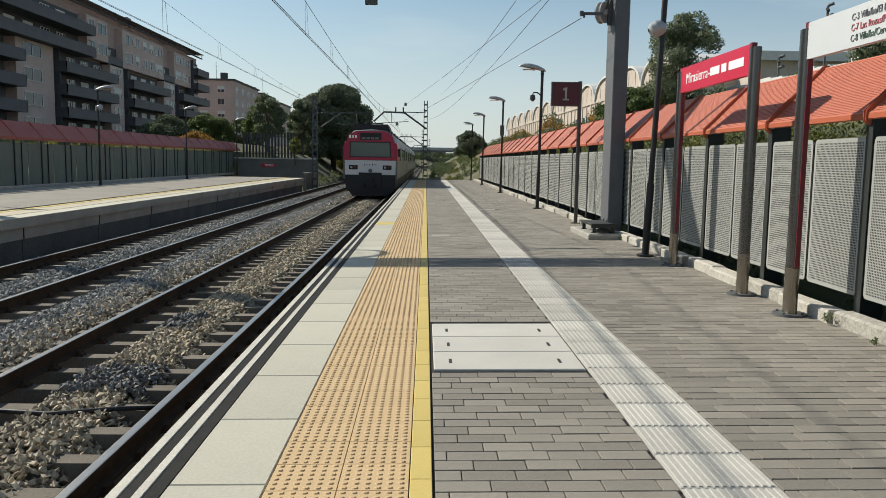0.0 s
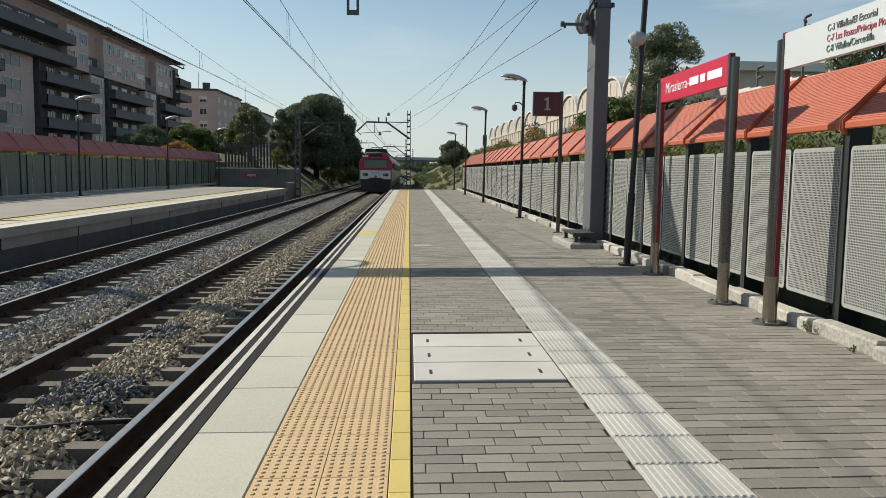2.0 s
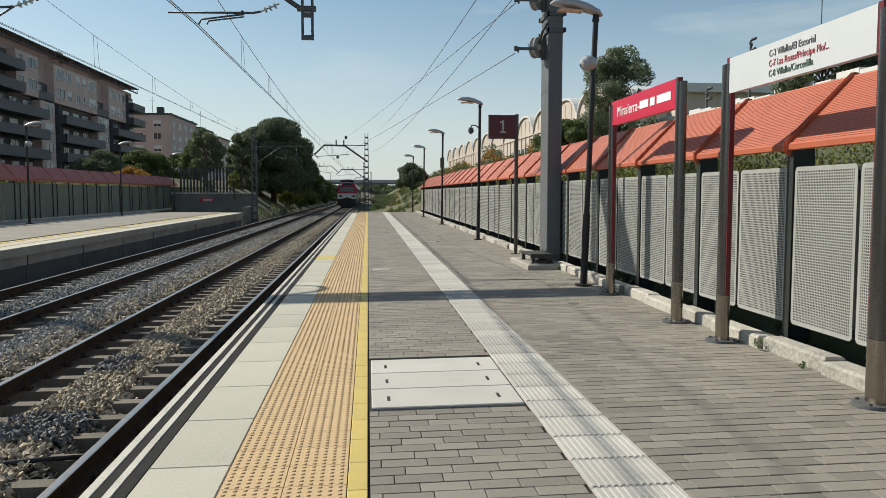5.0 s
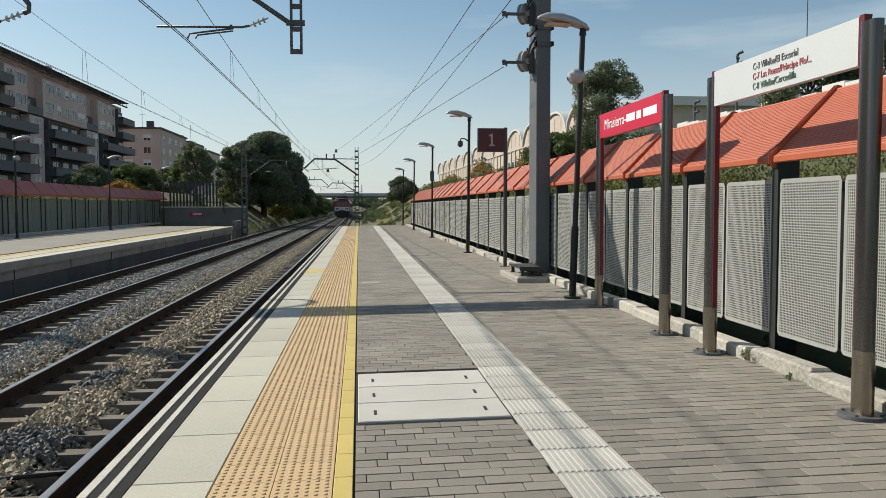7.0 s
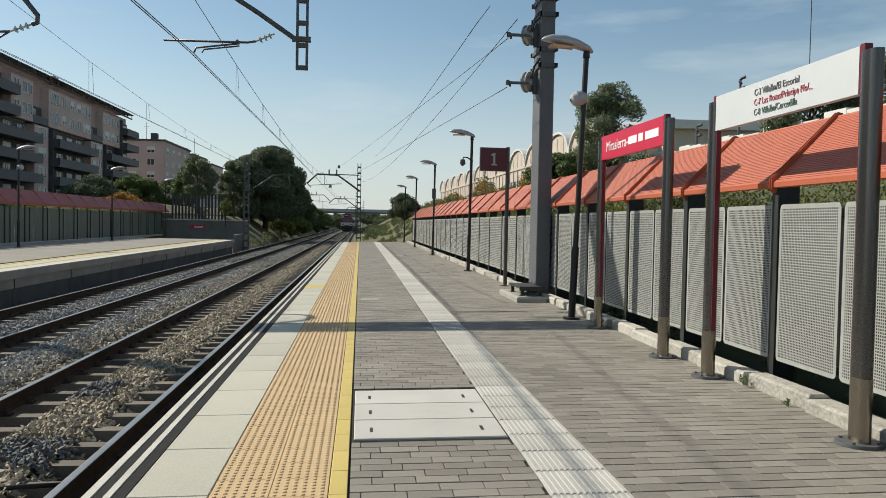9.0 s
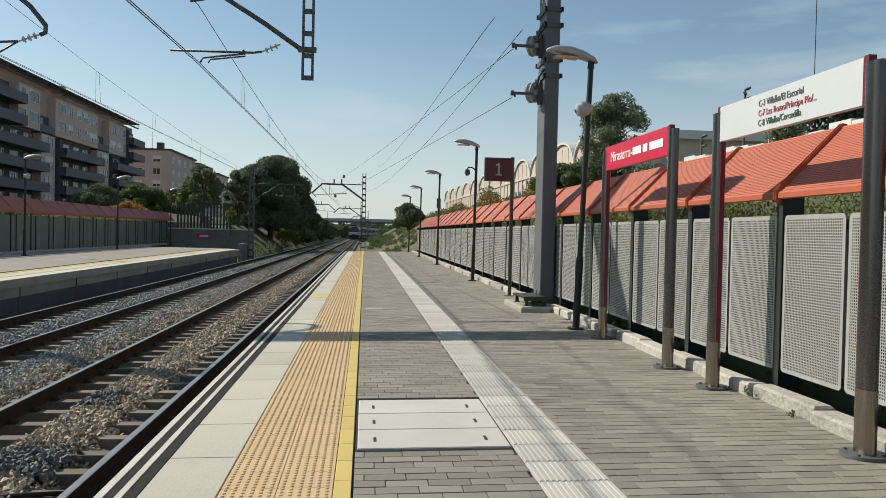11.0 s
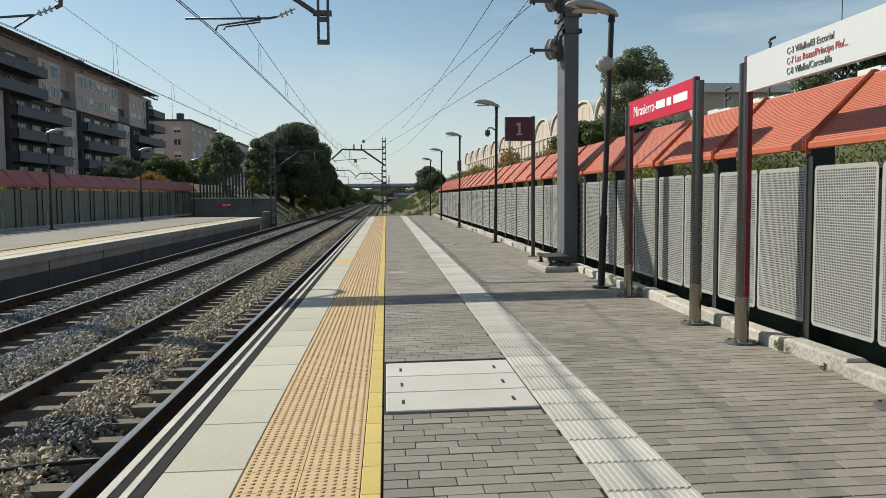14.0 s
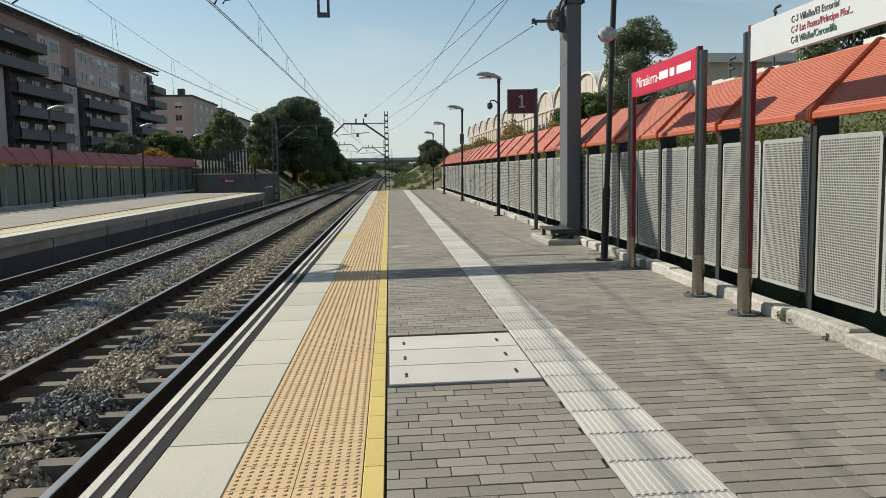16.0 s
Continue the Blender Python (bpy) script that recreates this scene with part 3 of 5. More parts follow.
def slats(length):
    mb = MB()
    d = (CB - CA)
    L = d.length
    d.normalize()
    nrm = Vector((-d.z, 0, d.x))
    count = 34
    for k in range(count):
        a = CA + d * (L * k / count)
        bq = a + d * (L / count * 0.80)
        q = [a, bq, bq + nrm * 0.012, a + nrm * 0.012]
        mb.raw([(p.x, yy, p.z) for yy in (0.03, length - 0.03) for p in q], [(3, 2, 6, 7), (0, 4, 5, 1), (2, 1, 5, 6), (0, 3, 7, 4), (0, 1, 2, 3), (4, 7, 6, 5)])
    # sheet behind the slats
    q = [CA - nrm * 0.003, CB - nrm * 0.003, CB, CA]
    mb.raw([(p.x, yy, p.z) for yy in (0.03, length - 0.03) for p in q], [(3, 2, 6, 7), (0, 4, 5, 1), (0, 1, 2, 3), (4, 7, 6, 5)])
    yy = 0.03
    while yy < length - 0.03:
        a, bq = CA + nrm * 0.001, CB + nrm * 0.001
        mb.raw([(p.x, yq, p.z) for yq in (yy, yy + 0.006) for p in (a, bq, bq + nrm * 0.009, a + nrm * 0.009)], [(3, 2, 6, 7), (0, 3, 7, 4), (2, 1, 5, 6), (0, 1, 2, 3), (4, 7, 6, 5)])
        yy += 0.026
    mb.prism([(-0.075, 1.755), (-0.06, 1.745), (-0.045, 1.80), (-0.055, 1.82), (-0.075, 1.80)], 0.03, length - 0.03)
    mb.tube((0.53, 0.03, 2.40), (0.53, length - 0.03, 2.40), 0.02, n=8)
    return mb


slat_mesh = slats(BAY).mesh("canopy_slats", M["orange"])
bracket = MB()
for yy in (-0.022, 0.016):
    bracket.prism([(-0.09, 1.74), (-0.05, 1.70), (0.02, 1.78), (0.57, 2.36), (0.57, 2.44), (0.52, 2.45), (-0.09, 1.83)], yy, yy + 0.006)
bracket_mesh = bracket.mesh("canopy_bracket", M["orange"])
for i in range(BAYS):
    y0 = FY0 + i * BAY
    f = thing("fence_bay", "grey perforated metal fence bay with an orange slatted top", "fence", pose(FX, y0, fl(FX) + 0.04), "platform fence bays")
    part("fence_post", post_mesh, None, f, "dark green steel post")
    part("fence_rail", rail_m, None, f)
    part("fence_rail", rail_m, None, f, at=pose(0, 0, 1.24))
    part("perforated_panel", panel_mesh if i < 10 else coarse_mesh, None, f, "light grey perforated panel", pose(-0.02, 0.065, 0))
    part("perforated_panel", panel_mesh if i < 10 else coarse_mesh, None, f, "light grey perforated panel", pose(-0.02, 0.065 + PW + 0.045, 0))
    for yb in (0.065, 0.11 + PW):
        part("panel_backing", back_mesh, None, f, "dark backing of the panel", pose(0.0, yb, 0))
    part("canopy_slats", slat_mesh, None, f, "orange slatted sheet")
    part("canopy_bracket", bracket_mesh, None, f, "orange bent bracket")
f = thing("fence_end_post", "dark green end post of the platform fence", "fence post", pose(FX, FY0 + BAYS * BAY, fl(FX) + 0.04))
part("fence_post", post_mesh, None, f)
part("canopy_bracket", bracket_mesh, None, f)

# ---- station signs ----
def sign_post(y, parent, inner):
    """Oval metal column with a red stripe, a steel sleeve and a round foot."""
    oval = [(0.05 * math.copysign(abs(math.cos(a)) ** 0.8, math.cos(a)), 0.085 * math.copysign(abs(math.sin(a)) ** 0.8, math.sin(a))) for a in [k * math.tau / 20 for k in range(20)]]
    p = MB()
    p.prism([(x, y + q) for x, q in oval], 0.45, 2.61, axis="z", smooth=True)
    part("upper_column", p, M["column_metal"], parent, "satin grey oval column")
    p = MB()
    p.prism([(x * 1.04, y + q * 1.04) for x, q in oval], 0.02, 0.448, axis="z", smooth=True)
    part("steel_sleeve", p, M["steel"], parent, "brushed steel sleeve")
    p = MB()
    p.box(-0.022, 0.022, y + inner * 0.087 - 0.006, y + inner * 0.087 + 0.006, 0.455, 2.57)
    part("red_stripe", p, M["red_stripe"], parent, "dark red stripe")
    p = MB()
    p.tube((0, y, 0.0), (0, y, 0.022), 0.155, 0.15, n=24)
    for k in range(4):
        a = k * math.pi / 2 + 0.7
        p.tube((0.12 * math.cos(a), y + 0.12 * math.sin(a), 0.02), (0.12 * math.cos(a), y + 0.12 * math.sin(a), 0.035), 0.013, n=6)
    part("foot_plate", p, M["galv_dark"], parent, "round dark steel foot plate")


def board(y0, y1, z0, z1, parent, material, label):
    p = MB()
    p.box(-0.03, 0.03, y0, y1, z0, z1)
    part("sign_board", p, material, parent, label)
    for yy in (y0 - 0.055, y1 + 0.005):
        p = MB()
        p.box(-0.028, 0.028, yy, yy + 0.05, z0 + 0.0, z1 + 0.01)
        part("end_cap", p, M["red_stripe"], parent, "dark red end cap")


FACE = Matrix(((0, 0, -1, 0), (-1, 0, 0, 0), (0, 1, 0, 0), (0, 0, 0, 1)))
SX = 3.37
name_sign = thing("station_name_sign", "crimson station name sign on two oval steel posts", "sign", pose(SX, 0, fl(SX)))
for y, inner in ((9.02, 1), (11.40, -1)):
    sign_post(y, name_sign, inner)
board(9.11, 11.34, 2.335, 2.655, name_sign, M["red"], "crimson board")
part("lettering", text_mesh("Mirasierra-", 0.19, M["letter_white"], width=0.86), None, name_sign, "white lettering", Matrix.Translation((-0.033, 11.12, 2.435)) @ FACE)
for ya, yb, h in ((10.24, 9.94, 0.13), (9.88, 9.73, 0.13), (9.66, 9.24, 0.13)):
    bar = MB()
    bar.box(-0.035, -0.031, yb, ya, 2.445, 2.445 + h * 0.72)
    part("lettering_bar", bar, M["letter_white"], name_sign, "white bar")

line_sign = thing("line_direction_sign", "white destination board with three coloured lines of text on steel posts", "sign", pose(SX, 0, fl(SX)))
for y, inner in ((5.60, 1), (7.90, -1)):
    sign_post(y, line_sign, inner)
board(5.70, 7.83, 2.335, 2.655, line_sign, M["white"], "white board")
for k, (code, rest_text, key, wide) in enumerate((("C-3", "Villalba/El Escorial", "letter_grey", 0.68), ("C-7", "Las Rozas/Príncipe Pío/...", "letter_red", 0.86), ("C-8", "Villalba/Cercedilla", "letter_green", 0.66))):
    z = 2.545 - 0.083 * k
    part("line_code", text_mesh(code, 0.078, M[key], width=0.105), None, line_sign, "line code lettering", Matrix.Translation((-0.033, 7.10, z)) @ FACE)
    part("lettering", text_mesh(rest_text, 0.078, M[key], width=wide - 0.13), None, line_sign, "line of small lettering", Matrix.Translation((-0.033, 6.97, z)) @ FACE)

one = thing("platform_number_sign", "maroon platform number sign on a slim grey post", "sign", pose(3.40, 18.75, fl(3.4)))
p = MB()
p.tube((0.02, 0, 0), (0.02, 0, 3.22), 0.045, n=12)
part("post", p, M["post_grey"], one, "slim grey post")
p = MB()
p.box(-0.62, 0.0, -0.05, 0.05, 2.67, 3.19)
part("sign_board", p, M["maroon"], one, "maroon board")
p = MB()
p.tube((0.02, 0, 0), (0.02, 0, 0.02), 0.12, n=16)
part("foot_plate", p, M["steel"], one)
p = MB()
p.prism([(-0.375, 2.79), (-0.235, 2.79), (-0.235, 2.825), (-0.282, 2.825), (-0.282, 3.075), (-0.318, 3.075), (-0.375, 3.045), (-0.375, 3.005), (-0.330, 3.028), (-0.330, 2.825), (-0.375, 2.825)], -0.056, -0.049)
part("digit", p, M["pale_metal"], one, "pale number one")
for x0, x1, z0, z1 in ((-0.632, 0.0, 3.18, 3.20), (-0.632, 0.0, 2.66, 2.68), (-0.632, -0.612, 2.68, 3.18)):
    p = MB()
    p.box(x0, x1, -0.054, 0.054, z0, z1)
    part("board_edge", p, M["post_grey"], one, "dark grey board edge")



# ---- platform lamps ----
def lamp_head(parent, z, reach, speaker):
    prof = [(0.09, 0.05, 0.03), (0.04, 0.10, 0.07), (-0.15, 0.135, 0.10), (-0.35, 0.14, 0.11), (-0.55, 0.12, 0.09), (-0.66, 0.08, 0.05), (-0.70, 0.03, 0.02)]
    mb, n = MB(), 12
    vs = []
    for x, w, h in prof:
        zc = z + 0.05 - 0.34 * x - 0.14 * x * x * 2
        vs += [(x * reach, w * math.cos(a), zc + (h if math.sin(a) > 0 else h * 0.35) * math.sin(a)) for a in [k * math.tau / n for k in range(n)]]
    mb.raw(vs, [(k * n + i, k * n + (i + 1) % n, (k + 1) * n + (i + 1) % n, (k + 1) * n + i) for k in range(len(prof) - 1) for i in range(n)], 0, True)
    mb.raw(vs[:n], [tuple(range(n))])
    mb.raw(vs[-n:], [tuple(range(n))])
    part("lamp_housing", mb, M["lamp_head"], parent, "grey lamp housing")
    g2 = MB()
    xs = (-0.22, -0.40, -0.58)
    vs = []
    for x in xs:
        zc = z + 0.05 - 0.22 * x - 0.28 * x * x
        vs += [(x * reach, -0.09, zc - 0.012), (x * reach, 0.09, zc - 0.012), (x * reach, 0.07, zc - 0.04), (x * reach, -0.07, zc - 0.04)]
    g2.raw(vs, [(k * 4 + i, k * 4 + (i + 1) % 4, (k + 1) * 4 + (i + 1) % 4, (k + 1) * 4 + i) for k in range(2) for i in range(4)])
    part("lamp_diffuser", g2, M["lamp_glass"], parent, "frosted lamp glass")
    p = MB()
    p.tube((0, 0, z - 0.07), (0, 0, z + 0.03), 0.055, 0.045, n=12)
    part("collar", p, M["black_metal"], parent)


def speaker_horn(parent, x, z, s):
    p = MB()
    ring = [(-0.13, 0.03), (-0.10, 0.09), (-0.03, 0.12), (0.04, 0.115), (0.09, 0.08), (0.13, 0.03)]
    for (a, ra), (b5, rb5) in zip(ring, ring[1:]):
        p.tube((x + a * s, 0, z + a * 0.3), (x + b5 * s, 0, z + b5 * 0.3), ra, rb5, n=16, caps=False)
    part("loudspeaker", p, M["lamp_head"], parent, "pale round loudspeaker")


def lamp(x, y, z0, face, lean, extra, label):
    ob = thing("platform_lamp", label, "lamp post", pose(x, y, z0, 0, lean, 0), "platform lamp posts")
    p = MB()
    p.tube((0, 0, 0), (0, 0, 1.1), 0.055, n=14)
    p.tube((0, 0, 1.1), (0, 0, 4.05), 0.042, n=14)
    part("pole", p, M["black_metal"], ob, "black pole")
    p = MB()
    p.tube((0, 0, 0), (0, 0, 0.03), 0.13, n=14)
    part("foot_plate", p, M["black_metal"], ob)
    lamp_head(ob, 4.05, face, extra)
    if extra:
        speaker_horn(ob, -0.075 * face, 3.36, face)
    return ob


for k, y in enumerate((12.45, 24.4, 36.2, 47.9, 59.4)):
    lamp(3.28 if k == 0 else 3.33, y, fl(3.3), 1, 1.9 if k == 0 else 0.6, k == 0, "black platform lamp post with a grey hooded head" + (" and loudspeaker" if k == 0 else ""))
for k, y in enumerate((10.6, 23.0, 35.4, 47.9, 60.4)):
    lamp(-14.2, y, P2Z + 0.04, -1, 0, k == 2, "black lamp post with a pale head" + (" and loudspeaker" if k == 2 else "") + " across the tracks")
dome = thing("security_camera", "small dome security camera on a bracket of a lamp post", "camera", pose(3.36, 24.4, 3.35))
p = MB()
p.path([(0, 0, 0.05), (-0.12, 0, 0.14), (-0.24, 0, 0.14), (-0.26, 0, 0.06)], 0.02)
part("bracket", p, M["black_metal"], dome)
p = MB()
p.tube((-0.26, 0, 0.07), (-0.26, 0, -0.06), 0.07, 0.09, n=12)
p.tube((-0.26, 0, -0.06), (-0.26, 0, -0.12), 0.08, 0.03, n=12)
part("dome", p, M["post_grey"], dome)
box = thing("junction_box", "grey junction box strapped to a lamp post", "box", pose(3.34, 36.2, 2.6))
p = MB()
p.box(-0.09, 0.09, -0.1, -0.05, 0, 0.45)
part("box_body", p, M["post_grey"], box)

# ---- pylon with tensioning gear, and its stepped base ----
GY = 17.4
PYX, PYY = 3.608, 15.79
pyl = thing("gantry_pylon", "tall grey box-section steel pylon carrying the overhead gantry", "pylon", pose(PYX, PYY, fl(PYX)))
p = MB()
p.prism([(-0.137, 0.012), (-0.125, 0.0), (0.125, 0.0), (0.137, 0.012), (0.137, 0.63), (0.125, 0.642), (-0.125, 0.642), (-0.137, 0.63)], 0.0, 8.2, axis="z")
part("column", p, M["galv"], pyl, "grey box-section column")
p = MB()
for y in (0.05, 0.32, 0.59):
    p.prism([(-0.137, 0.03), (-0.23, 0.03), (-0.137, 0.34)], y - 0.01, y + 0.01)
p.box(-0.26, 0.137, -0.12, 0.76, 0.0, 0.03)
part("base_plate", p, M["galv_dark"], pyl, "stiffened base plate")
p = MB()
p.box(-0.1, 0.1, 0.645, 1.9, 7.6, 7.8)
p.box(-0.1, 0.1, 0.645, 1.9, 8.0, 8.15)
part("beam_bracket", p, M["galv_dark"], pyl, "dark bracket holding the gantry beam")
for z in (4.49, 4.80, 5.47, 5.78):
    p = MB()
    p.box(-0.195, 0.195, -0.033, -0.003, z, z + 0.085)
    p.box(-0.195, 0.195, 0.645, 0.675, z, z + 0.085)
    p.box(-0.170, -0.140, -0.033, 0.675, z, z + 0.085)
    p.box(0.140, 0.170, -0.033, 0.675, z, z + 0.085)
    part("clamp_band", p, M["galv_dark"], pyl, "dark clamp band")
for z in (4.25, 5.17):
    # grooved wheel seen nearly edge on, turned as one outline
    w = MB()
    ax = Vector((1, -0.9, 0)).normalized()
    c0 = Vector((-0.31, 0.34, z))
    prof_w = [(-0.12, 0.001), (-0.12, 0.055), (-0.065, 0.055), (-0.06, 0.20), (-0.035, 0.20), (-0.03, 0.17), (0.03, 0.17), (0.035, 0.20), (0.06, 0.20), (0.065, 0.055), (0.12, 0.055), (0.12, 0.001)]
    uu, vv = Vector((0, 0, 1)), ax.cross(Vector((0, 0, 1)))
    ring_v = [c0 + ax * d + (uu * math.cos(q * math.tau / 28) + vv * math.sin(q * math.tau / 28)) * r for d, r in prof_w for q in range(28)]
    w.raw(ring_v, [(k * 28 + q, k * 28 + (q + 1) % 28, (k + 1) * 28 + (q + 1) % 28, (k + 1) * 28 + q) for k in range(len(prof_w) - 1) for q in range(28)])
    part("tension_wheel", w, M["pale_metal"], pyl, "grooved tensioning wheel")
    w = MB()
    w.prism([(-0.225, z - 0.24), (-0.13, z - 0.24), (-0.13, z + 0.20), (-0.18, z + 0.24), (-0.225, z + 0.1)], 0.25, 0.31)
    part("wheel_bracket", w, M["galv_dark"], pyl, "dark wheel bracket")
    w = MB()
    w.box(-0.80, -0.36, 0.02, 0.07, z - 0.10, z - 0.05)
    w.box(-0.80, -0.74, 0.01, 0.08, z - 0.12, z - 0.03)
    w.tube((-0.72, 0.045, z - 0.075), (-0.72, 0.045, z - 0.15), 0.02, n=8)
    w.path([(-0.14, 0.08, z + 0.42), (-0.24, 0.08, z + 0.28), (-0.29, 0.18, z + 0.05)], 0.026)
    part("wheel_arm", w, M["galv_dark"], pyl, "dark lever arm")
bench = thing("pylon_base_frame", "low dark steel step frame beside the pylon foot", "steel frame", pose(3.33, 15.45, fl(3.4) + 0.10))
p = MB()
p.box(-0.30, 0.14, -0.35, 0.75, 0.13, 0.165)
p.box(-0.32, 0.16, -0.37, -0.33, 0.10, 0.18)
part("top_plate", p, M["steel_dark"], bench)
for x, y in ((-0.25, -0.28), (0.08, -0.28), (-0.25, 0.66), (0.08, 0.66)):
    p = MB()
    p.box(x - 0.03, x + 0.03, y - 0.03, y + 0.03, 0.0, 0.13)
    p.box(x - 0.05, x + 0.05, y - 0.05, y + 0.05, -0.0, 0.012)
    part("leg", p, M["steel_dark"], bench)
p = MB()
p.slab(-0.40, 0.36, -0.52, 1.3, -0.02, 0.10, 0.03)
solo("pylon_footing", p, M["concrete"], "rough worn concrete footing at the pylon", "footing", at=pose(3.33, 15.45, fl(3.4)))

# ---- overhead line ----
def lattice(mb, a, b, w, d, bays, r=0.022, slot=0):
    """Four chords and zigzag lacing between a and b."""
    a, b = Vector(a), Vector(b)
    ax = (b - a).normalized()
    u = Vector((0, 1, 0)) if abs(ax.y) < 0.9 else Vector((1, 0, 0))
    v = ax.cross(u).normalized()
    corner = [(u * w / 2 * i + v * d / 2 * j) for i, j in ((-1, -1), (1, -1), (1, 1), (-1, 1))]
    for c in corner:
        mb.tube(a + c, b + c, r * 1.3, n=4, slot=slot)
    for k in range(bays):
        p, q = a + (b - a) * k / bays, a + (b - a) * (k + 1) / bays
        for e in range(4):
            c0, c1 = corner[e], corner[(e + 1) % 4]
            mb.tube(p + c0, p + c1, r, n=4, slot=slot, caps=False)
            if k % 2 == e % 2:
                mb.tube(p + c0, q + c1, r * 0.8, n=4, slot=slot, caps=False)
            else:
                mb.tube(p + c1, q + c0, r * 0.8, n=4, slot=slot, caps=False)


def insulator(parent, a, b, r=0.055):
    mb = MB()
    a, b = Vector(a), Vector(b)
    mb.tube(a, b, 0.018, n=6)
    for k in range(3):
        c = a + (b - a) * (0.25 + 0.25 * k)
        d = (b - a).normalized() * 0.02
        mb.tube(c - d, c + d, r, r * 0.6, n=10)
    part("insulator", mb, M["glass_ins"], parent, "glass insulator")


gantry = thing("overhead_gantry", "grey lattice gantry spanning both tracks with drop posts", "gantry", pose(0, GY, 0))
p = MB()
lattice(p, (3.7, 0.48, 7.9), (-9.6, 0.48, 7.9), 0.46, 0.42, 20, 0.062)
part("beam", p, M["galv_dark"], gantry, "lattice beam")
p = MB()
p.box(-9.9, -9.6, 0.3, 0.66, -1.1, 8.3)
part("far_column", p, M["galv"], gantry, "far column")
for x in (-1.22, -8.75):
    p = MB()
    for q in (-0.12, 0.08):
        p.box(x + q, x + q + 0.05, -0.05, 0.05, 4.61, 7.75)
    p.box(x - 0.13, x + 0.14, -0.06, 0.6, 7.66, 7.74)
    z = 4.60
    while z < 7.4:
        p.box(x - 0.12, x + 0.13, -0.045, 0.045, z, z + 0.09)
        z += 0.46
    part("drop_post", p, M["galv_dark"], gantry, "battened drop post")
x = -1.22
p = MB()
p.path([(x - 0.12, 0, 5.22), (x - 0.9, 0, 5.74), (x - 1.75, 0, 6.25)], 0.05, 8)
p.box(x - 0.20, x + 0.18, -0.06, 0.06, 5.18, 5.28)
p.path([(x - 0.1, 0, 6.9), (x - 1.75, 0, 6.25), (x - 2.4, 0, 6.12)], 0.03, 6)
part("cantilever", p, M["galv_dark"], gantry, "inclined cantilever tube")
insulator(gantry, (x - 0.56, 0, 5.32), (x - 0.94, 0, 5.15), 0.085)
p = MB()
p.path([(x - 0.94, 0, 5.15), (x - 1.1, 0, 5.12), (x - 2.78, 0, 5.10)], 0.024, 6)
p.path([(x - 1.25, 0, 5.10), (x - 1.31, 0, 5.16), (x - 1.37, 0, 5.10)], 0.02, 5)
p.path([(x - 1.27, 0, 5.09), (x - 2.13, 0, 4.97), (x - 2.18, 0, 4.87)], 0.02, 6)
p.path([(x - 1.27, 0, 5.04), (x - 1.98, 0, 4.94), (x - 2.02, 0, 4.87)], 0.016, 6)
part("steady_arm", p, M["galv_dark"], gantry, "steady arm")
p = MB()
p.path([(-8.7, 0, 7.0), (-7.25, 0, 6.25), (-6.75, 0, 5.85), (-6.45, 0, 5.48), (-6.46, 0, 5.34), (-6.56, 0, 5.30)], 0.05, 8)
part("cantilever", p, M["galv_dark"], gantry, "hooked cantilever tube")
insulator(gantry, (-6.56, 0, 5.30), (-6.98, 0, 5.14), 0.075)
p = MB()
p.path([(-6.98, 0, 5.14), (-8.6, 0, 5.02)], 0.024, 6)
p.path([(-6.98, 0, 5.14), (-7.38, 0, 4.88)], 0.02, 6)
part("steady_arm", p, M["galv_dark"], gantry, "steady arm")


def wires(cx, s0, s1, spans, z_low, z_cat, sag, thick):
    """Contact wire, messenger wire and droppers between supports."""
    w = thing("overhead_wires", "overhead contact wire with messenger wire and droppers", "overhead wire", group="overhead wires")
    low_all, cat_all = [], []
    n = 10
    for (a, b) in zip(spans, spans[1:]):
        for k in range(n + 1):
            t = k / n
            s = a + (b - a) * t
            q = along(cx + 0.06 * math.sin(math.pi * t) + min(0.0, (s - 17.4) * 0.034), s)[0]
            lo, hi = Vector((q.x, q.y, z_low)), Vector((q.x, q.y, z_cat - sag * 4 * t * (1 - t)))
            if k < n or b == spans[-1]:
                low_all.append(lo)
                cat_all.append(hi)
            if 0 < k < n and s < 150:
                for d in (0.0, 0.25):
                    dr = MB()
                    dr.tube(lo + Vector((0.05 if d else 0, d, 0)), hi + Vector((0, d, 0)), 0.005, n=4, caps=False)
                    part("dropper", dr, M["wire"], w)
    for d in (0.0, 0.05):
        part("contact_wire", MB().path([v + Vector((d, 0, 0)) for v in low_all], thick, 5), M["wire"], w)
    part("messenger_wire", MB().path(cat_all, thick * 0.9, 5), M["wire"], w)


SP = (-40, 17.4, 75, 140, 190, 230, 270)
wires(-3.46, -40, 270, SP, 4.86, 6.05, 0.80, 0.0095)
wires(-7.38, -40, 270, SP, 4.86, 6.05, 0.95, 0.006)


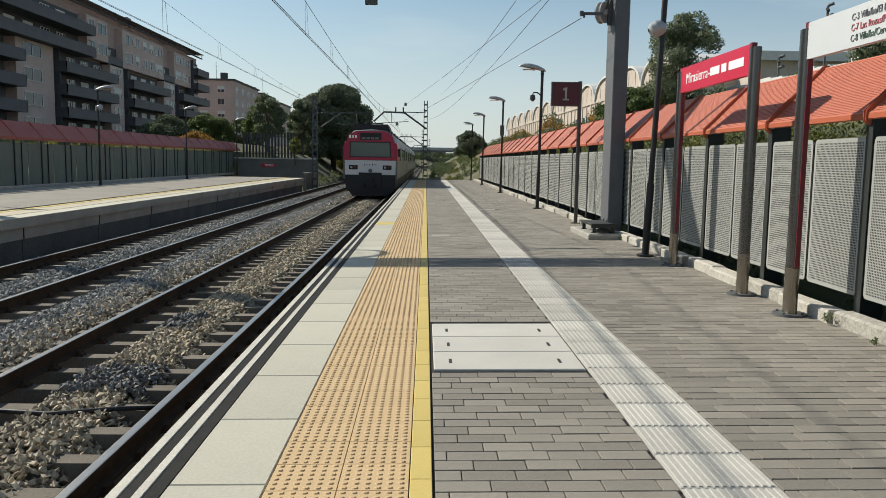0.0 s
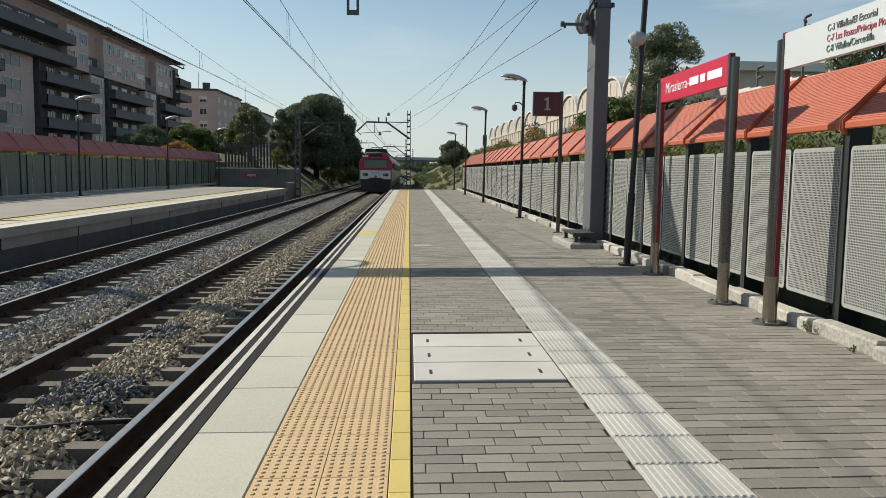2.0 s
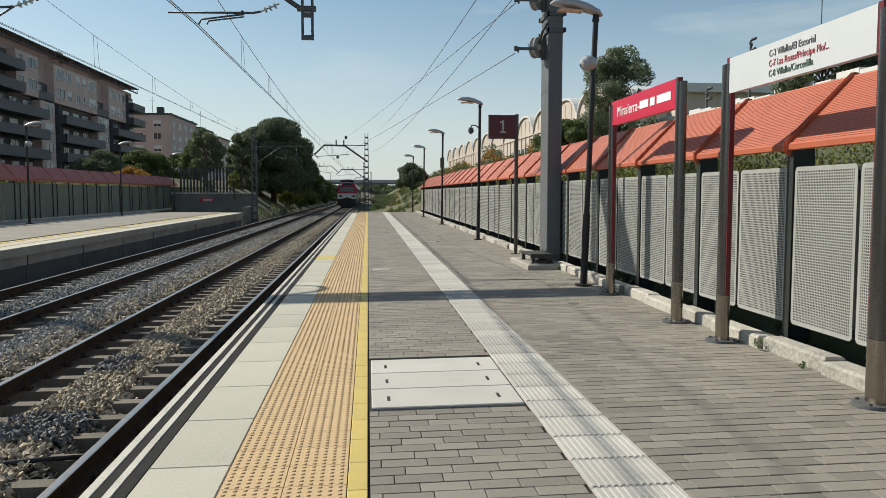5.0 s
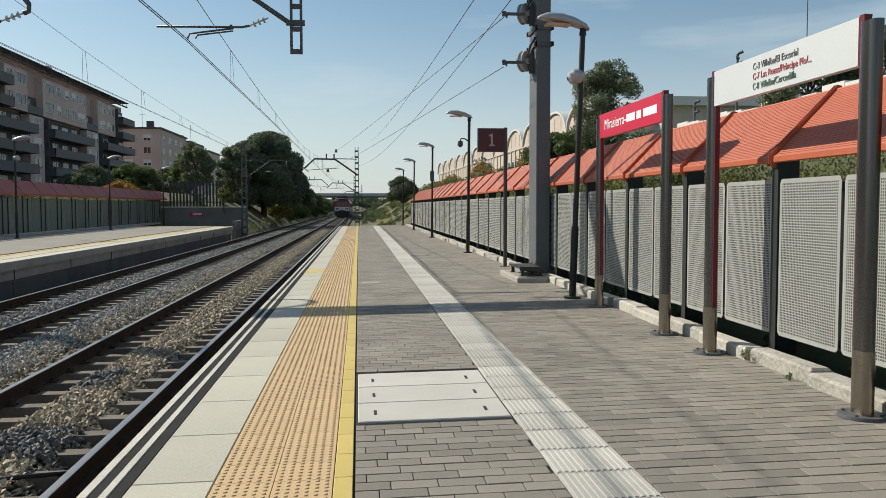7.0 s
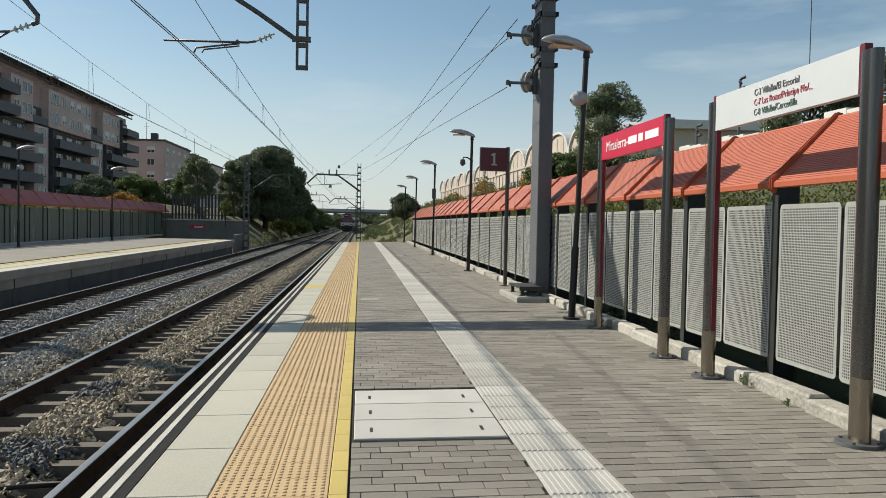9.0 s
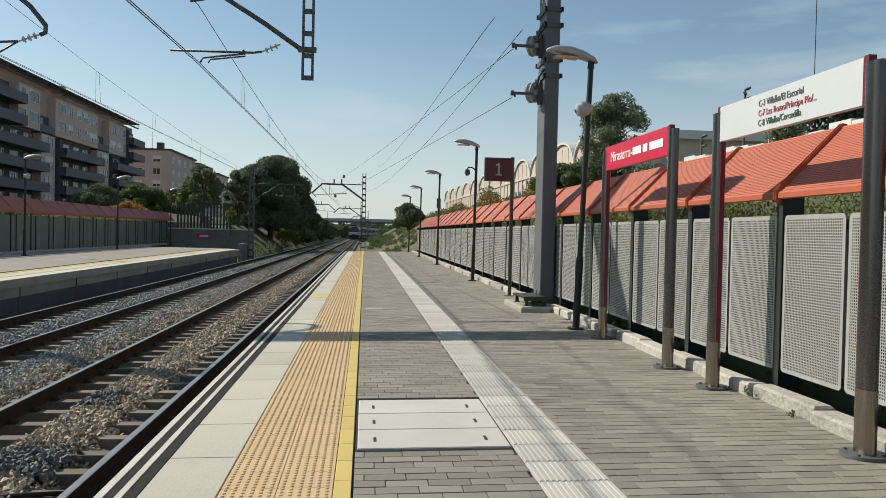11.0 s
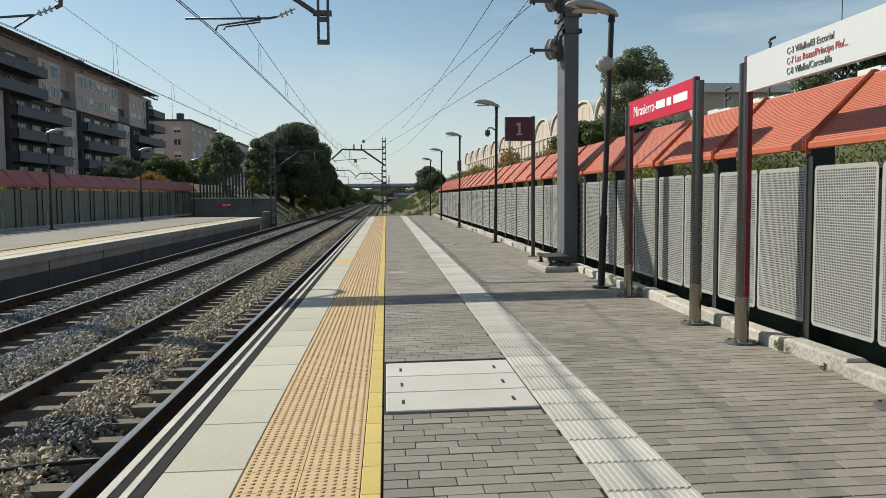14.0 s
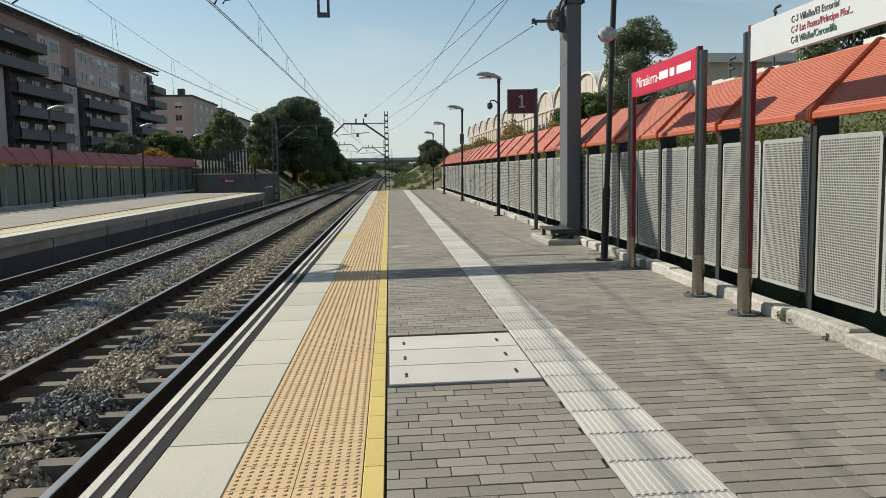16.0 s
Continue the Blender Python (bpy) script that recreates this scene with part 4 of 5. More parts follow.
def mast(x, y, base, top, side, arm_z, thick=0.085):
    """Battened lattice mast with a bent cantilever over one track."""
    ob = thing("catenary_mast", "grey lattice catenary mast with a cantilever arm", "mast", pose(x, y, 0), "catenary masts")
    p = MB()
    w0, w1 = 0.20, 0.14
    for sx, sy in ((-1, -1), (1, -1), (1, 1), (-1, 1)):
        p.tube((sx * w0, sy * w0, base), (sx * w1, sy * w1, top), 0.045, n=4)
    z = base + 0.3
    while z < top:
        w = w0 + (w1 - w0) * (z - base) / (top - base)
        p.box(-w, w, -w - 0.02, -w + 0.02, z, z + 0.14)
        p.box(-w, w, w - 0.02, w + 0.02, z, z + 0.14)
        p.box(-w - 0.02, -w + 0.02, -w, w, z, z + 0.14)
        p.box(w - 0.02, w + 0.02, -w, w, z, z + 0.14)
        z += 0.55
    part("lattice_post", p, M["galv_dark"], ob, "battened steel post")
    p = MB()
    p.path([(0.0, 0, arm_z - 1.15), (side * 2.0, 0, arm_z + 0.25), (side * 3.9, 0, arm_z + 0.3), (side * 4.85, 0, arm_z - 0.6)], thick, 8)
    p.path([(0.0, 0, arm_z + 0.28), (side * 2.6, 0, arm_z + 0.32)], thick * 0.5, 6)
    for q in (2.1, 2.8):
        p.tube((side * q, 0, arm_z + 0.2), (side * q, 0, arm_z + (0.75 if thick > 0.05 else 0.3)), thick * 0.8, n=6)
    part("cantilever", p, M["galv_dark"], ob, "bent cantilever arm")
    p = MB()
    p.path([(side * 4.6, 0, arm_z - 0.75), (side * 1.6, 0, arm_z - 0.55)], thick * 0.35, 6)
    p.path([(side * 3.2, 0, arm_z + 0.2), (side * 3.2, 0, arm_z - 0.7)], 0.025, 6)
    part("steady_arm", p, M["galv_dark"], ob)
    return ob


mast(-0.10, 75, -0.9, 6.98, -1, 5.6)
mast(-0.60, 140, -0.9, 6.9, -1, 5.3)
mast(0.9, 215, -0.9, 7.2, -1, 5.3)
mast(-8.6, 62, -1.0, 6.2, 1, 4.7, 0.03)
mast(-9.3, 120, -0.9, 6.6, 1, 5.2, 0.06)

# feeder wires from the pylon to the far mast, with marker balls
fd = thing("feeder_wires", "thin feeder wires sweeping down from the pylon to the far mast", "overhead wire")
def sagging(a, b, sag, n=14):
    a, b = Vector(a), Vector(b)
    return [a + (b - a) * (k / n) - Vector((0, 0, sag * 4 * (k / n) * (1 - k / n))) for k in range(n + 1)]


for a, b2, sag in (((2.15, 15.5, 5.22), (1.27, 75, 7.64), 0.35), ((2.83, 15.84, 5.07), (-2.23, 75, 6.45), 0.10), ((2.94, 15.5, 5.36), (0.1, 75, 5.27), 0.70), ((2.83, 15.84, 4.13), (-3.0, 75, 4.66), 0.08), ((2.15, 15.5, 5.22), (2.17, 14.0, 5.16), 0.0)):
    p = MB()
    p.path(sagging(a, b2, sag), 0.0075, 5)
    part("feeder_wire", p, M["wire"], fd)
p = MB()
for c in ((-1.89, 71, 6.35), (-2.62, 71, 4.62)):
    p.tube((c[0], c[1], c[2] - 0.13), (c[0], c[1], c[2] + 0.13), 0.13, 0.10, n=10)
part("marker_ball", p, M["galv"], fd, "grey marker balls")
# ---- fence of platform two ----
F2X, F2Z = -15.75, P2Z + 0.05
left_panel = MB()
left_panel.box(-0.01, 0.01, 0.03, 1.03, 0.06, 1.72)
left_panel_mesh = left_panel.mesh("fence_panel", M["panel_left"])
lp = MB()
lp.box(-0.03, 0.05, -0.03, 0.03, 0, 1.95)
lp.box(0.012, 0.05, 0.52, 0.54, 0.05, 1.75)
lp_mesh = lp.mesh("fence_post", M["steel_dark"])
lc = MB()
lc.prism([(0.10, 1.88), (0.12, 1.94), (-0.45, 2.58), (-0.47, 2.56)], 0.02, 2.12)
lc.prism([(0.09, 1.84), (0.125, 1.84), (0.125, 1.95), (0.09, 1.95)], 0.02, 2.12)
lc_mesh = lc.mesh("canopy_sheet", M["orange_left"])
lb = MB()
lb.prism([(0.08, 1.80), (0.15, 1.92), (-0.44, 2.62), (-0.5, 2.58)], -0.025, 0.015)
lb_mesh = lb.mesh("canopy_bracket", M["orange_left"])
for i in range(26):
    f = thing("opposite_fence_bay", "grey-green panel fence bay under an orange-red sloping top", "fence", pose(F2X, 12 + i * 2.14, F2Z), "opposite fence bays")
    part("fence_post", lp_mesh, None, f, "dark post")
    part("fence_panel", left_panel_mesh, None, f)
    part("fence_panel", left_panel_mesh, None, f, at=pose(0, 1.07, 0))
    part("canopy_sheet", lc_mesh, None, f, "orange-red sheet")
    part("canopy_bracket", lb_mesh, None, f)
kb = MB()
kb.slab(-0.25, 0.2, 0, 56, -0.05, 0.09, 0.02)
solo("opposite_fence_kerb", kb, M["kerb"], "pale concrete kerb below the opposite fence", "kerb", kind="structure", at=pose(F2X, 10, F2Z))

# wall, sign and palisade at the end of platform two
wl2 = MB()
wl2.box(-15.9, -9.0, 66.0, 66.35, -1.15, 1.38)
wl2.box(-9.25, -9.0, 60.0, 66.0, -1.15, 0.4)
solo("end_wall", wl2, M["concrete_dark"], "dark grey concrete retaining wall beyond the platform", "wall", kind="structure")
tp = MB()
tp.slab(-15.95, -8.95, 65.92, 66.42, 1.38, 1.48, 0.02)
solo("wall_coping", tp, M["kerb"], "pale coping of the retaining wall", "wall", kind="structure")
ws = thing("wall_notice", "small red notice on the retaining wall", "sign", pose(-13.0, 65.97, 0.72))
p = MB()
p.box(-0.55, 0.55, -0.02, 0.02, 0, 0.28)
part("notice_plate", p, M["red"], ws)
p = MB()
for z in (0.08, 0.17):
    p.box(-0.25, 0.45, -0.026, -0.021, z, z + 0.04)
part("notice_bars", p, M["letter_white"], ws, "illegible white bars")
pal = thing("palisade_fence", "dark vertical slat fence on top of the wall", "fence", pose(0, 66.2, 1.48))
for k in range(17):
    p = MB()
    p.box(-15.1 + k * 0.26, -15.1 + k * 0.26 + 0.15, -0.02, 0.02, 0, 2.05)
    part("slat", p, M["steel_dark"], pal)
p = MB()
p.box(-15.2, -10.7, 0.02, 0.06, 0.3, 0.38)
p.box(-15.2, -10.7, 0.02, 0.06, 1.7, 1.78)
part("fence_rail", p, M["panel_left"], pal)


# ---- trees and shrubs ----
def leaf_mesh(name, clumps, per, size, material, seed, flat=0.8):
    """Leaves as small folded rhombs scattered through uneven clumps."""
    rng = np.random.default_rng(seed)
    V, F = [], []
    o = 0
    for c, r in clumps:
        k = max(8, int(per * (r / 1.0) ** 2))
        d = rng.normal(size=(k, 3))
        d /= np.linalg.norm(d, axis=1)[:, None]
        rad = r * rng.uniform(0.35, 1.05, k) ** 0.6
        p = np.array(c) + d * rad[:, None] * (1, 1, flat)
        a = rng.normal(size=(k, 3))
        a /= np.linalg.norm(a, axis=1)[:, None]
        b = np.cross(a, d + rng.normal(0, 0.5, (k, 3)))
        b /= np.linalg.norm(b, axis=1)[:, None] + 1e-6
        s = size * rng.uniform(0.6, 1.3, (k, 1))
        quad = np.stack([p - a * s, p - b * s * 0.5, p + a * s, p + b * s * 0.5], 1)
        V.append(quad.reshape(-1, 3))
        F.append(np.arange(4 * k).reshape(k, 4) + o)
        o += 4 * k
    me = bpy.data.meshes.new(name)
    me.from_pydata(np.concatenate(V).tolist(), [], np.concatenate(F).tolist())
    me.materials.append(material)
    return me


def tree(x, y, z0, height, spread, material, label, seed, per=420, size=0.12, trunk=0.2, crown_from=0.35, umbrella=False, cat="tree", clumps_n=34):
    rng = random.Random(seed)
    ob = thing(cat.replace(" ", "_"), label, cat, pose(x, y, z0))
    tm = MB()
    top = Vector((rng.uniform(-0.3, 0.3), rng.uniform(-0.3, 0.3), height * 0.75))
    pts = [Vector((0, 0, -0.4)), Vector((rng.uniform(-0.1, 0.1), 0, height * 0.25)), Vector((rng.uniform(-0.2, 0.2), 0, height * 0.5)), top]
    for k in range(3):
        tm.tube(pts[k], pts[k + 1], trunk * (1 - 0.28 * k), trunk * (1 - 0.28 * (k + 1)), n=8)
    clumps = []
    for k in range(clumps_n):
        a = rng.uniform(0, math.tau)
        h = rng.uniform(crown_from, 0.97)
        t = (h - crown_from) / (1 - crown_from)
        lim = math.sqrt(max(0.05, 1 - (t * 1.05) ** 2.4)) if umbrella else math.sqrt(max(0.06, 1 - (2 * t - 0.85) ** 2 * 0.95))
        rr = spread * lim * math.sqrt(rng.uniform(0.12, 1.0))
        c = Vector((rr * math.cos(a), rr * math.sin(a), height * h))
        clumps.append((c, spread * rng.uniform(0.2, 0.36)))
        if k % 2 == 0:
            st = pts[1] + (pts[3] - pts[1]) * rng.uniform(0.1, 0.9)
            mid = (st + c) / 2 + Vector((0, 0, rng.uniform(-0.2, 0.3)))
            tm.tube(st, mid, trunk * 0.35, trunk * 0.22, n=5)
            tm.tube(mid, c, trunk * 0.22, trunk * 0.08, n=5)
    part("trunk", tm, M["bark"], ob, "brown trunk and limbs")
    part("crown", leaf_mesh("crown", clumps, per, size, material, seed), None, ob)
    return ob


tree(-10.7, 92, 0.2, 9.3, 4.3, M["leaf_dark"], "broad dark umbrella pine standing beside the track", 11, per=1500, size=0.13, trunk=0.38, crown_from=0.22, umbrella=True, cat="pine tree", clumps_n=110)
tree(-13.0, 84, 1.2, 6.2, 1.9, M["leaf_grey"], "rounded green tree beside the pine", 12, per=900, size=0.13)
tree(-15.8, 80, 1.4, 6.4, 1.7, M["leaf_grey"], "grey-green poplar-like tree behind the fence", 13, per=900, size=0.12)
tree(-17.6, 86, 1.2, 6.2, 1.9, M["leaf"], "green street tree near the brick building", 14, per=900, size=0.13)
tree(-20.5, 90, 1.0, 4.6, 2.0, M["leaf"], "green street tree near the brick building", 15, per=800, size=0.13)
tree(-23.0, 84, 0.9, 4.6, 2.8, M["leaf"], "low dark green tree above the opposite fence", 16, per=800, size=0.13)
tree(-26.0, 80, 0.9, 4.2, 2.6, M["leaf_dark"], "low dark tree above the opposite fence", 17, per=800, size=0.13)
tree(-10.7, 65.5, 1.3, 1.9, 0.55, M["leaf_yellow"], "young yellow-green poplar behind the wall", 18, per=1500, size=0.06, trunk=0.05, crown_from=0.15)
tree(-20.0, 70, 0.9, 2.5, 1.7, M["leaf_orange"], "shrub with orange autumn leaves", 19, per=500, size=0.10, trunk=0.06, crown_from=0.3, cat="shrub")
tree(-9.6, 112, -0.4, 6.0, 3.1, M["leaf"], "green bushy tree beside the track", 21, per=900, size=0.14, crown_from=0.1, cat="shrub")
tree(-9.6, 126, -0.4, 5.2, 2.8, M["leaf_grey"], "green bushy tree beside the track", 22, per=800, size=0.15, crown_from=0.1, cat="shrub")
tree(-9.8, 99, -0.2, 2.7, 1.8, M["leaf_yellow"], "yellowish bush under the pine", 23, per=700, size=0.12, crown_from=0.1, cat="shrub")
for k in range(9):
    rr = random.Random(40 + k)
    tree(-9.5 - rr.uniform(0, 4), 128 + k * 11, -0.3, rr.uniform(3.0, 5.5), rr.uniform(2.2, 3.6), M["leaf"], "green tree lining the cutting", 50 + k, per=420, size=0.2, crown_from=0.1)
for k in range(22):
    rr = random.Random(640 + k)
    y = 134 + k * 7.5
    tree(line_x(y) - 10.2 - rr.uniform(0, 2.5), y, -0.6, rr.uniform(3.2, 5.0), rr.uniform(2.0, 3.0), M[rr.choice(("leaf", "leaf", "leaf_grey", "leaf_dark"))], "dense green shrub tree along the curve of the cutting", 660 + k, per=300, size=0.2, crown_from=0.03, clumps_n=26)
# right-hand embankment
tree(11.3, 36, 3.7, 4.2, 1.75, M["leaf_grey"], "grey-green leafy tree on the embankment behind the fence", 31, per=1700, size=0.065, trunk=0.1, crown_from=0.08, clumps_n=56)
tree(9.6, 37.5, 3.0, 1.7, 1.6, M["leaf"], "green bush-like tree on the embankment", 32, per=1800, size=0.08, trunk=0.1, crown_from=0.05, clumps_n=50)
tree(14.0, 24.0, 4.0, 2.1, 1.4, M["leaf_grey"], "small olive-like tree on top of the embankment", 33, per=1300, size=0.08, trunk=0.1, crown_from=0.15)
tree(16.2, 24.0, 4.0, 2.8, 1.6, M["leaf_grey"], "small olive-like tree on top of the embankment", 34, per=1300, size=0.08, trunk=0.1, crown_from=0.15)
tree(6.5, 118, 2.2, 3.4, 2.4, M["leaf_dark"], "dark airy tree on the embankment by the bend", 35, per=900, size=0.10, trunk=0.1, crown_from=0.0, clumps_n=70)
rr = random.Random(77)
for k in range(170):
    y = rr.uniform(63, 185)
    x = rr.uniform(2.6, 10) + (0 if y > 66 else 2.5)
    tree(x, y, ground_z(x, y) - 0.1, rr.uniform(0.3, 0.75), rr.uniform(0.45, 0.95), M[rr.choice(("leaf", "leaf", "leaf_dark", "leaf_yellow"))], "low scrubby bush on the dry embankment", 100 + k, per=420, size=0.08, trunk=0.03, crown_from=0.1, cat="shrub", clumps_n=12)
for k in range(30):
    y = rr.uniform(20, 64)
    x = rr.uniform(7.0, 13)
    tree(x, y, ground_z(x, y) - 0.1, rr.uniform(0.6, 1.5), rr.uniform(0.6, 1.3), M[rr.choice(("leaf", "leaf_dark", "leaf_grey", "leaf"))], "bush on the slope above the platform fence", 200 + k, per=420, size=0.08, trunk=0.03, crown_from=0.1, cat="shrub", clumps_n=12)
for k in range(36):
    y = rr.uniform(46, 150)
    x = rr.uniform(10.5, 15)
    tree(x, y, ground_z(x, y) - 0.1, rr.uniform(0.8, 1.9), rr.uniform(0.8, 1.6), M[rr.choice(("leaf", "leaf_yellow", "leaf_grey", "leaf_orange"))] if k % 3 else M["leaf"], "brownish green bush below the vaulted building", 500 + k, per=330, size=0.10, trunk=0.03, crown_from=0.1, cat="shrub", clumps_n=12)
for k in range(14):
    y = rr.uniform(66, 100)
    x = -rr.uniform(8.9, 10.2)
    tree(x, y, -0.6, rr.uniform(0.4, 1.0), rr.uniform(0.4, 0.8), M[rr.choice(("leaf_grey", "leaf", "leaf_yellow"))], "dry weed clump beside the track", 300 + k, per=420, size=0.07, trunk=0.02, crown_from=0.1, cat="shrub", clumps_n=8)
for k in range(46):
    y = rr.uniform(105, 260)
    x = rr.uniform(1.4, 4.2) + line_x(y)
    tree(x, y, ground_z(x, y) - 0.1, rr.uniform(0.7, 1.5), rr.uniform(0.7, 1.3), M[rr.choice(("leaf", "leaf_dark"))], "dark green bush at the foot of the cutting", 800 + k, per=260, size=0.12, trunk=0.03, crown_from=0.05, cat="shrub", clumps_n=12)
# clipped hedge right behind the fence
cl = [(Vector((5.65 + rr.uniform(-0.2, 0.4), -1 + k * 0.5, 0.6 + 0.45 * j + rr.uniform(-0.15, 0.15))), rr.uniform(0.34, 0.5)) for k in range(118) for j in range(4)]
hd = thing("hedge", "dense green hedge growing behind the platform fence", "hedge", kind="stuff")
part("leaves", leaf_mesh("leaves", [c for c in cl if c[0].y < 16], 3200, 0.026, M["leaf_yellow"], 5), None, hd)
part("leaves", leaf_mesh("leaves", [c for c in cl if c[0].y >= 16], 900, 0.05, M["leaf_yellow"], 5), None, hd)
# low leaves added to darken the gap under the fence panels
cl = [(Vector((4.3 + rr.uniform(-0.05, 0.2), -1 + k * 0.4, 0.1 + 0.25 * j)), rr.uniform(0.22, 0.3)) for k in range(148) for j in range(2)]
part("undergrowth", leaf_mesh("undergrowth", cl, 1500, 0.045, M["leaf_dark"], 15), None, hd, "dark leaves added to darken the gap under the panels")
core = MB()
# the low box is an added dark filler for that gap
core.box(4.15, 4.5, -1, 58, -0.5, 0.25)
core.box(5.7, 6.1, -1, 58, -0.2, 2.0)
part("twigs", core, M["leaf_dark"], hd)
cl = [(Vector((-16.9 + rr.uniform(-0.3, 0.3), 14 + k * 0.8, 1.5 + rr.uniform(-0.3, 0.7))), rr.uniform(0.3, 0.6)) for k in range(68)]
part_h = thing("opposite_hedge", "uneven hedge behind the opposite fence", "hedge", kind="stuff")
part("leaves", leaf_mesh("leaves", cl, 500, 0.08, M["leaf_yellow"], 6), None, part_h)

# ---- buildings ----
def window(parent, x, y, z, w, h, lights, yaw=0.0):
    """A window set into a facade that looks along +x of its own space."""
    m = pose(x, y, z, 0, 0, yaw)
    ob = part("window", MB().box(-0.02, 0.03, 0, w, 0, h), M["window_glass"], parent, at=m)
    fr = MB()
    fr.box(-0.02, 0.09, -0.06, w + 0.06, -0.06, 0)
    fr.box(-0.02, 0.09, -0.06, w + 0.06, h, h + 0.06)
    for k in range(lights + 1):
        q = w * k / lights
        fr.box(-0.02, 0.08, q - 0.045, q + 0.045, 0, h)
    part("window_frame", fr, M["window_frame"], ob)
    bl = MB()
    if (int(y * 3 + z * 7) % 3) == 0:
        bl.box(0.03, 0.06, 0.05, w - 0.05, h * 0.45, h)
        part("blind", bl, M["window_frame"], ob, "half-lowered white blind")
    return ob


bx, by0, by1, bz = -47.0, 40.0, 165.0, 21.2
FLOOR_H = 2.8
ap = thing("apartment_building", "long brick apartment block with dark balconies and a flat roof", "building", pose(0, 0, 0))
w = MB()
w.box(bx - 14, bx, by0, by1, -1, bz)
part("wall", w, M["brick_red"], ap, "brown brick wall")
r = MB()
r.box(bx - 2.2, bx + 1.4, by0 - 0.3, by1 + 0.5, bz + 0.85, bz + 0.97)
r.box(bx + 1.0, bx + 1.3, by0, by1, bz, bz + 0.16)
for k in range(46):
    y = by0 + (by1 - by0) * k / 45
    r.box(bx + 1.1, bx + 1.2, y, y + 0.12, bz + 0.2, bz + 0.75)
part("roof", r, M["roof_dark"], ap, "dark roof edge with a slatted overhang")


def brick_bay(y0, y1, f0, f1, cols, out=1.2):
    """A projecting brick bay from floor f0 to f1 with columns of windows."""
    st = MB()
    z0, z1 = 1.6 + f0 * FLOOR_H - 0.9, min(bz, 1.6 + f1 * FLOOR_H - 0.9)
    st.box(bx, bx + out, y0, y1, z0 if f0 else -1, z1)
    part("brick_bay", st, M["brick_pale"], ap, "projecting brick bay")
    for f in range(f0, f1):
        for c, wide in cols:
            window(ap, bx + out + 0.01, y0 + c, 1.6 + f * FLOOR_H, wide, 1.35, 2)


def balconies(y0, y1, f0, f1, out=2.6):
    for f in range(f0, f1):
        z = 0.5 + f * FLOOR_H
        ba = MB()
        ba.box(bx, bx + out, y0, y1, z, z + 0.25)
        ba.box(bx + out - 0.12, bx + out, y0, y1, z + 0.25, z + 1.3)
        ba.box(bx, bx + out, y0, y0 + 0.12, z + 0.25, z + 1.3)
        ba.box(bx, bx + out, y1 - 0.12, y1, z + 0.25, z + 1.3)
        part("balcony", ba, M["balcony"], ap, "dark balcony with a solid front")
        # dark panels over the brick paint in the shade of the recess
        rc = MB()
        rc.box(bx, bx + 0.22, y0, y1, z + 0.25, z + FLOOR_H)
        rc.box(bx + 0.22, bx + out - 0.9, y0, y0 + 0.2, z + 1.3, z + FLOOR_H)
        part("recess_wall", rc, M["balcony_wall"], ap, "wall behind the balcony, recess shade put into its dark colour")
        q = y0 + 0.8
        while q + 2.4 < y1:
            window(ap, bx + 0.3, q, z + 0.3, 2.2, 2.0, 3)
            q += 4.2


for y0, y1, f0, f1, cols in ((58, 64, 0, 7, ((1.2, 3.2),)), (91, 100, 0, 5, ((1.6, 4.2),)), (110, 117, 5, 7, ((0.6, 1.6), (3.4, 3.0))), (117.5, 122.5, 0, 5, ((1.2, 2.8),)), (122.5, 141, 5, 7, ((1.0, 3.0), (5.2, 1.6), (8.6, 1.6), (11.6, 1.6), (14.4, 3.2))), (141, 147, 0, 5, ((0.8, 1.4), (3.2, 2.2))), (147, 157, 5, 7, ((0.8, 2.8), (4.8, 1.6), (7.4, 1.6)))):
    brick_bay(y0, y1, f0, f1, cols)
for y0, y1, f0, f1 in ((42, 57.5, 0, 7), (64.5, 90.5, 0, 5), (64.5, 109.5, 5, 7), (100.5, 117, 0, 5), (123, 140.5, 0, 5), (147.5, 157, 0, 5), (157, 165, 0, 7)):
    balconies(y0, y1, f0, f1)
for y0, y1 in ((117, 122.5), (141, 147)):
    balconies(y0, y1, 5, 6, 1.2)
for x, y in ((bx - 3, 70), (bx - 5, 95), (bx - 2, 130), (bx - 4, 150)):
    ch = MB()
    ch.box(x, x + 1.2, y, y + 1.8, bz, bz + 2.2)
    part("chimney", ch, M["brick_red"], ap)

ap2 = thing("far_apartment_building", "lower brick apartment block beyond the long one", "building")
for x0, x1, y0, y1, z in ((-62, -44.3, 185, 212, 19.0), (-58, -43.5, 212, 230, 18.2), (-56, -42, 230, 248, 17.0)):
    w = MB()
    w.box(x0, x1, y0, y1, -1, z)
    part("wall", w, M["brick_pale"], ap2, "reddish brick wall")
    r = MB()
    r.box(x0 - 0.3, x1 + 0.3, y0 - 0.3, y1 + 0.3, z, z + 0.4)
    r.box(x1 - 4, x1 - 2.6, y0 + 4, y0 + 5.5, z, z + 2.2)
    r.box(x1 - 5, x1 - 3.8, y1 - 6, y1 - 4.5, z, z + 1.8)
    part("roof", r, M["roof_dark"], ap2)
    for f in range(5):
        zz = z - 2.6 - f * 2.8
        for q in range(int((y1 - y0) / 6)):
            window(ap2, x1 + 0.01, y0 + 2 + q * 6, zz, 1.8, 1.3, 2)
        for q in range(int((x1 - x0) / 4)):
            window(ap2, x0 + 2 + q * 4, y0 - 0.01, zz, 1.6, 1.3, 2, -90)
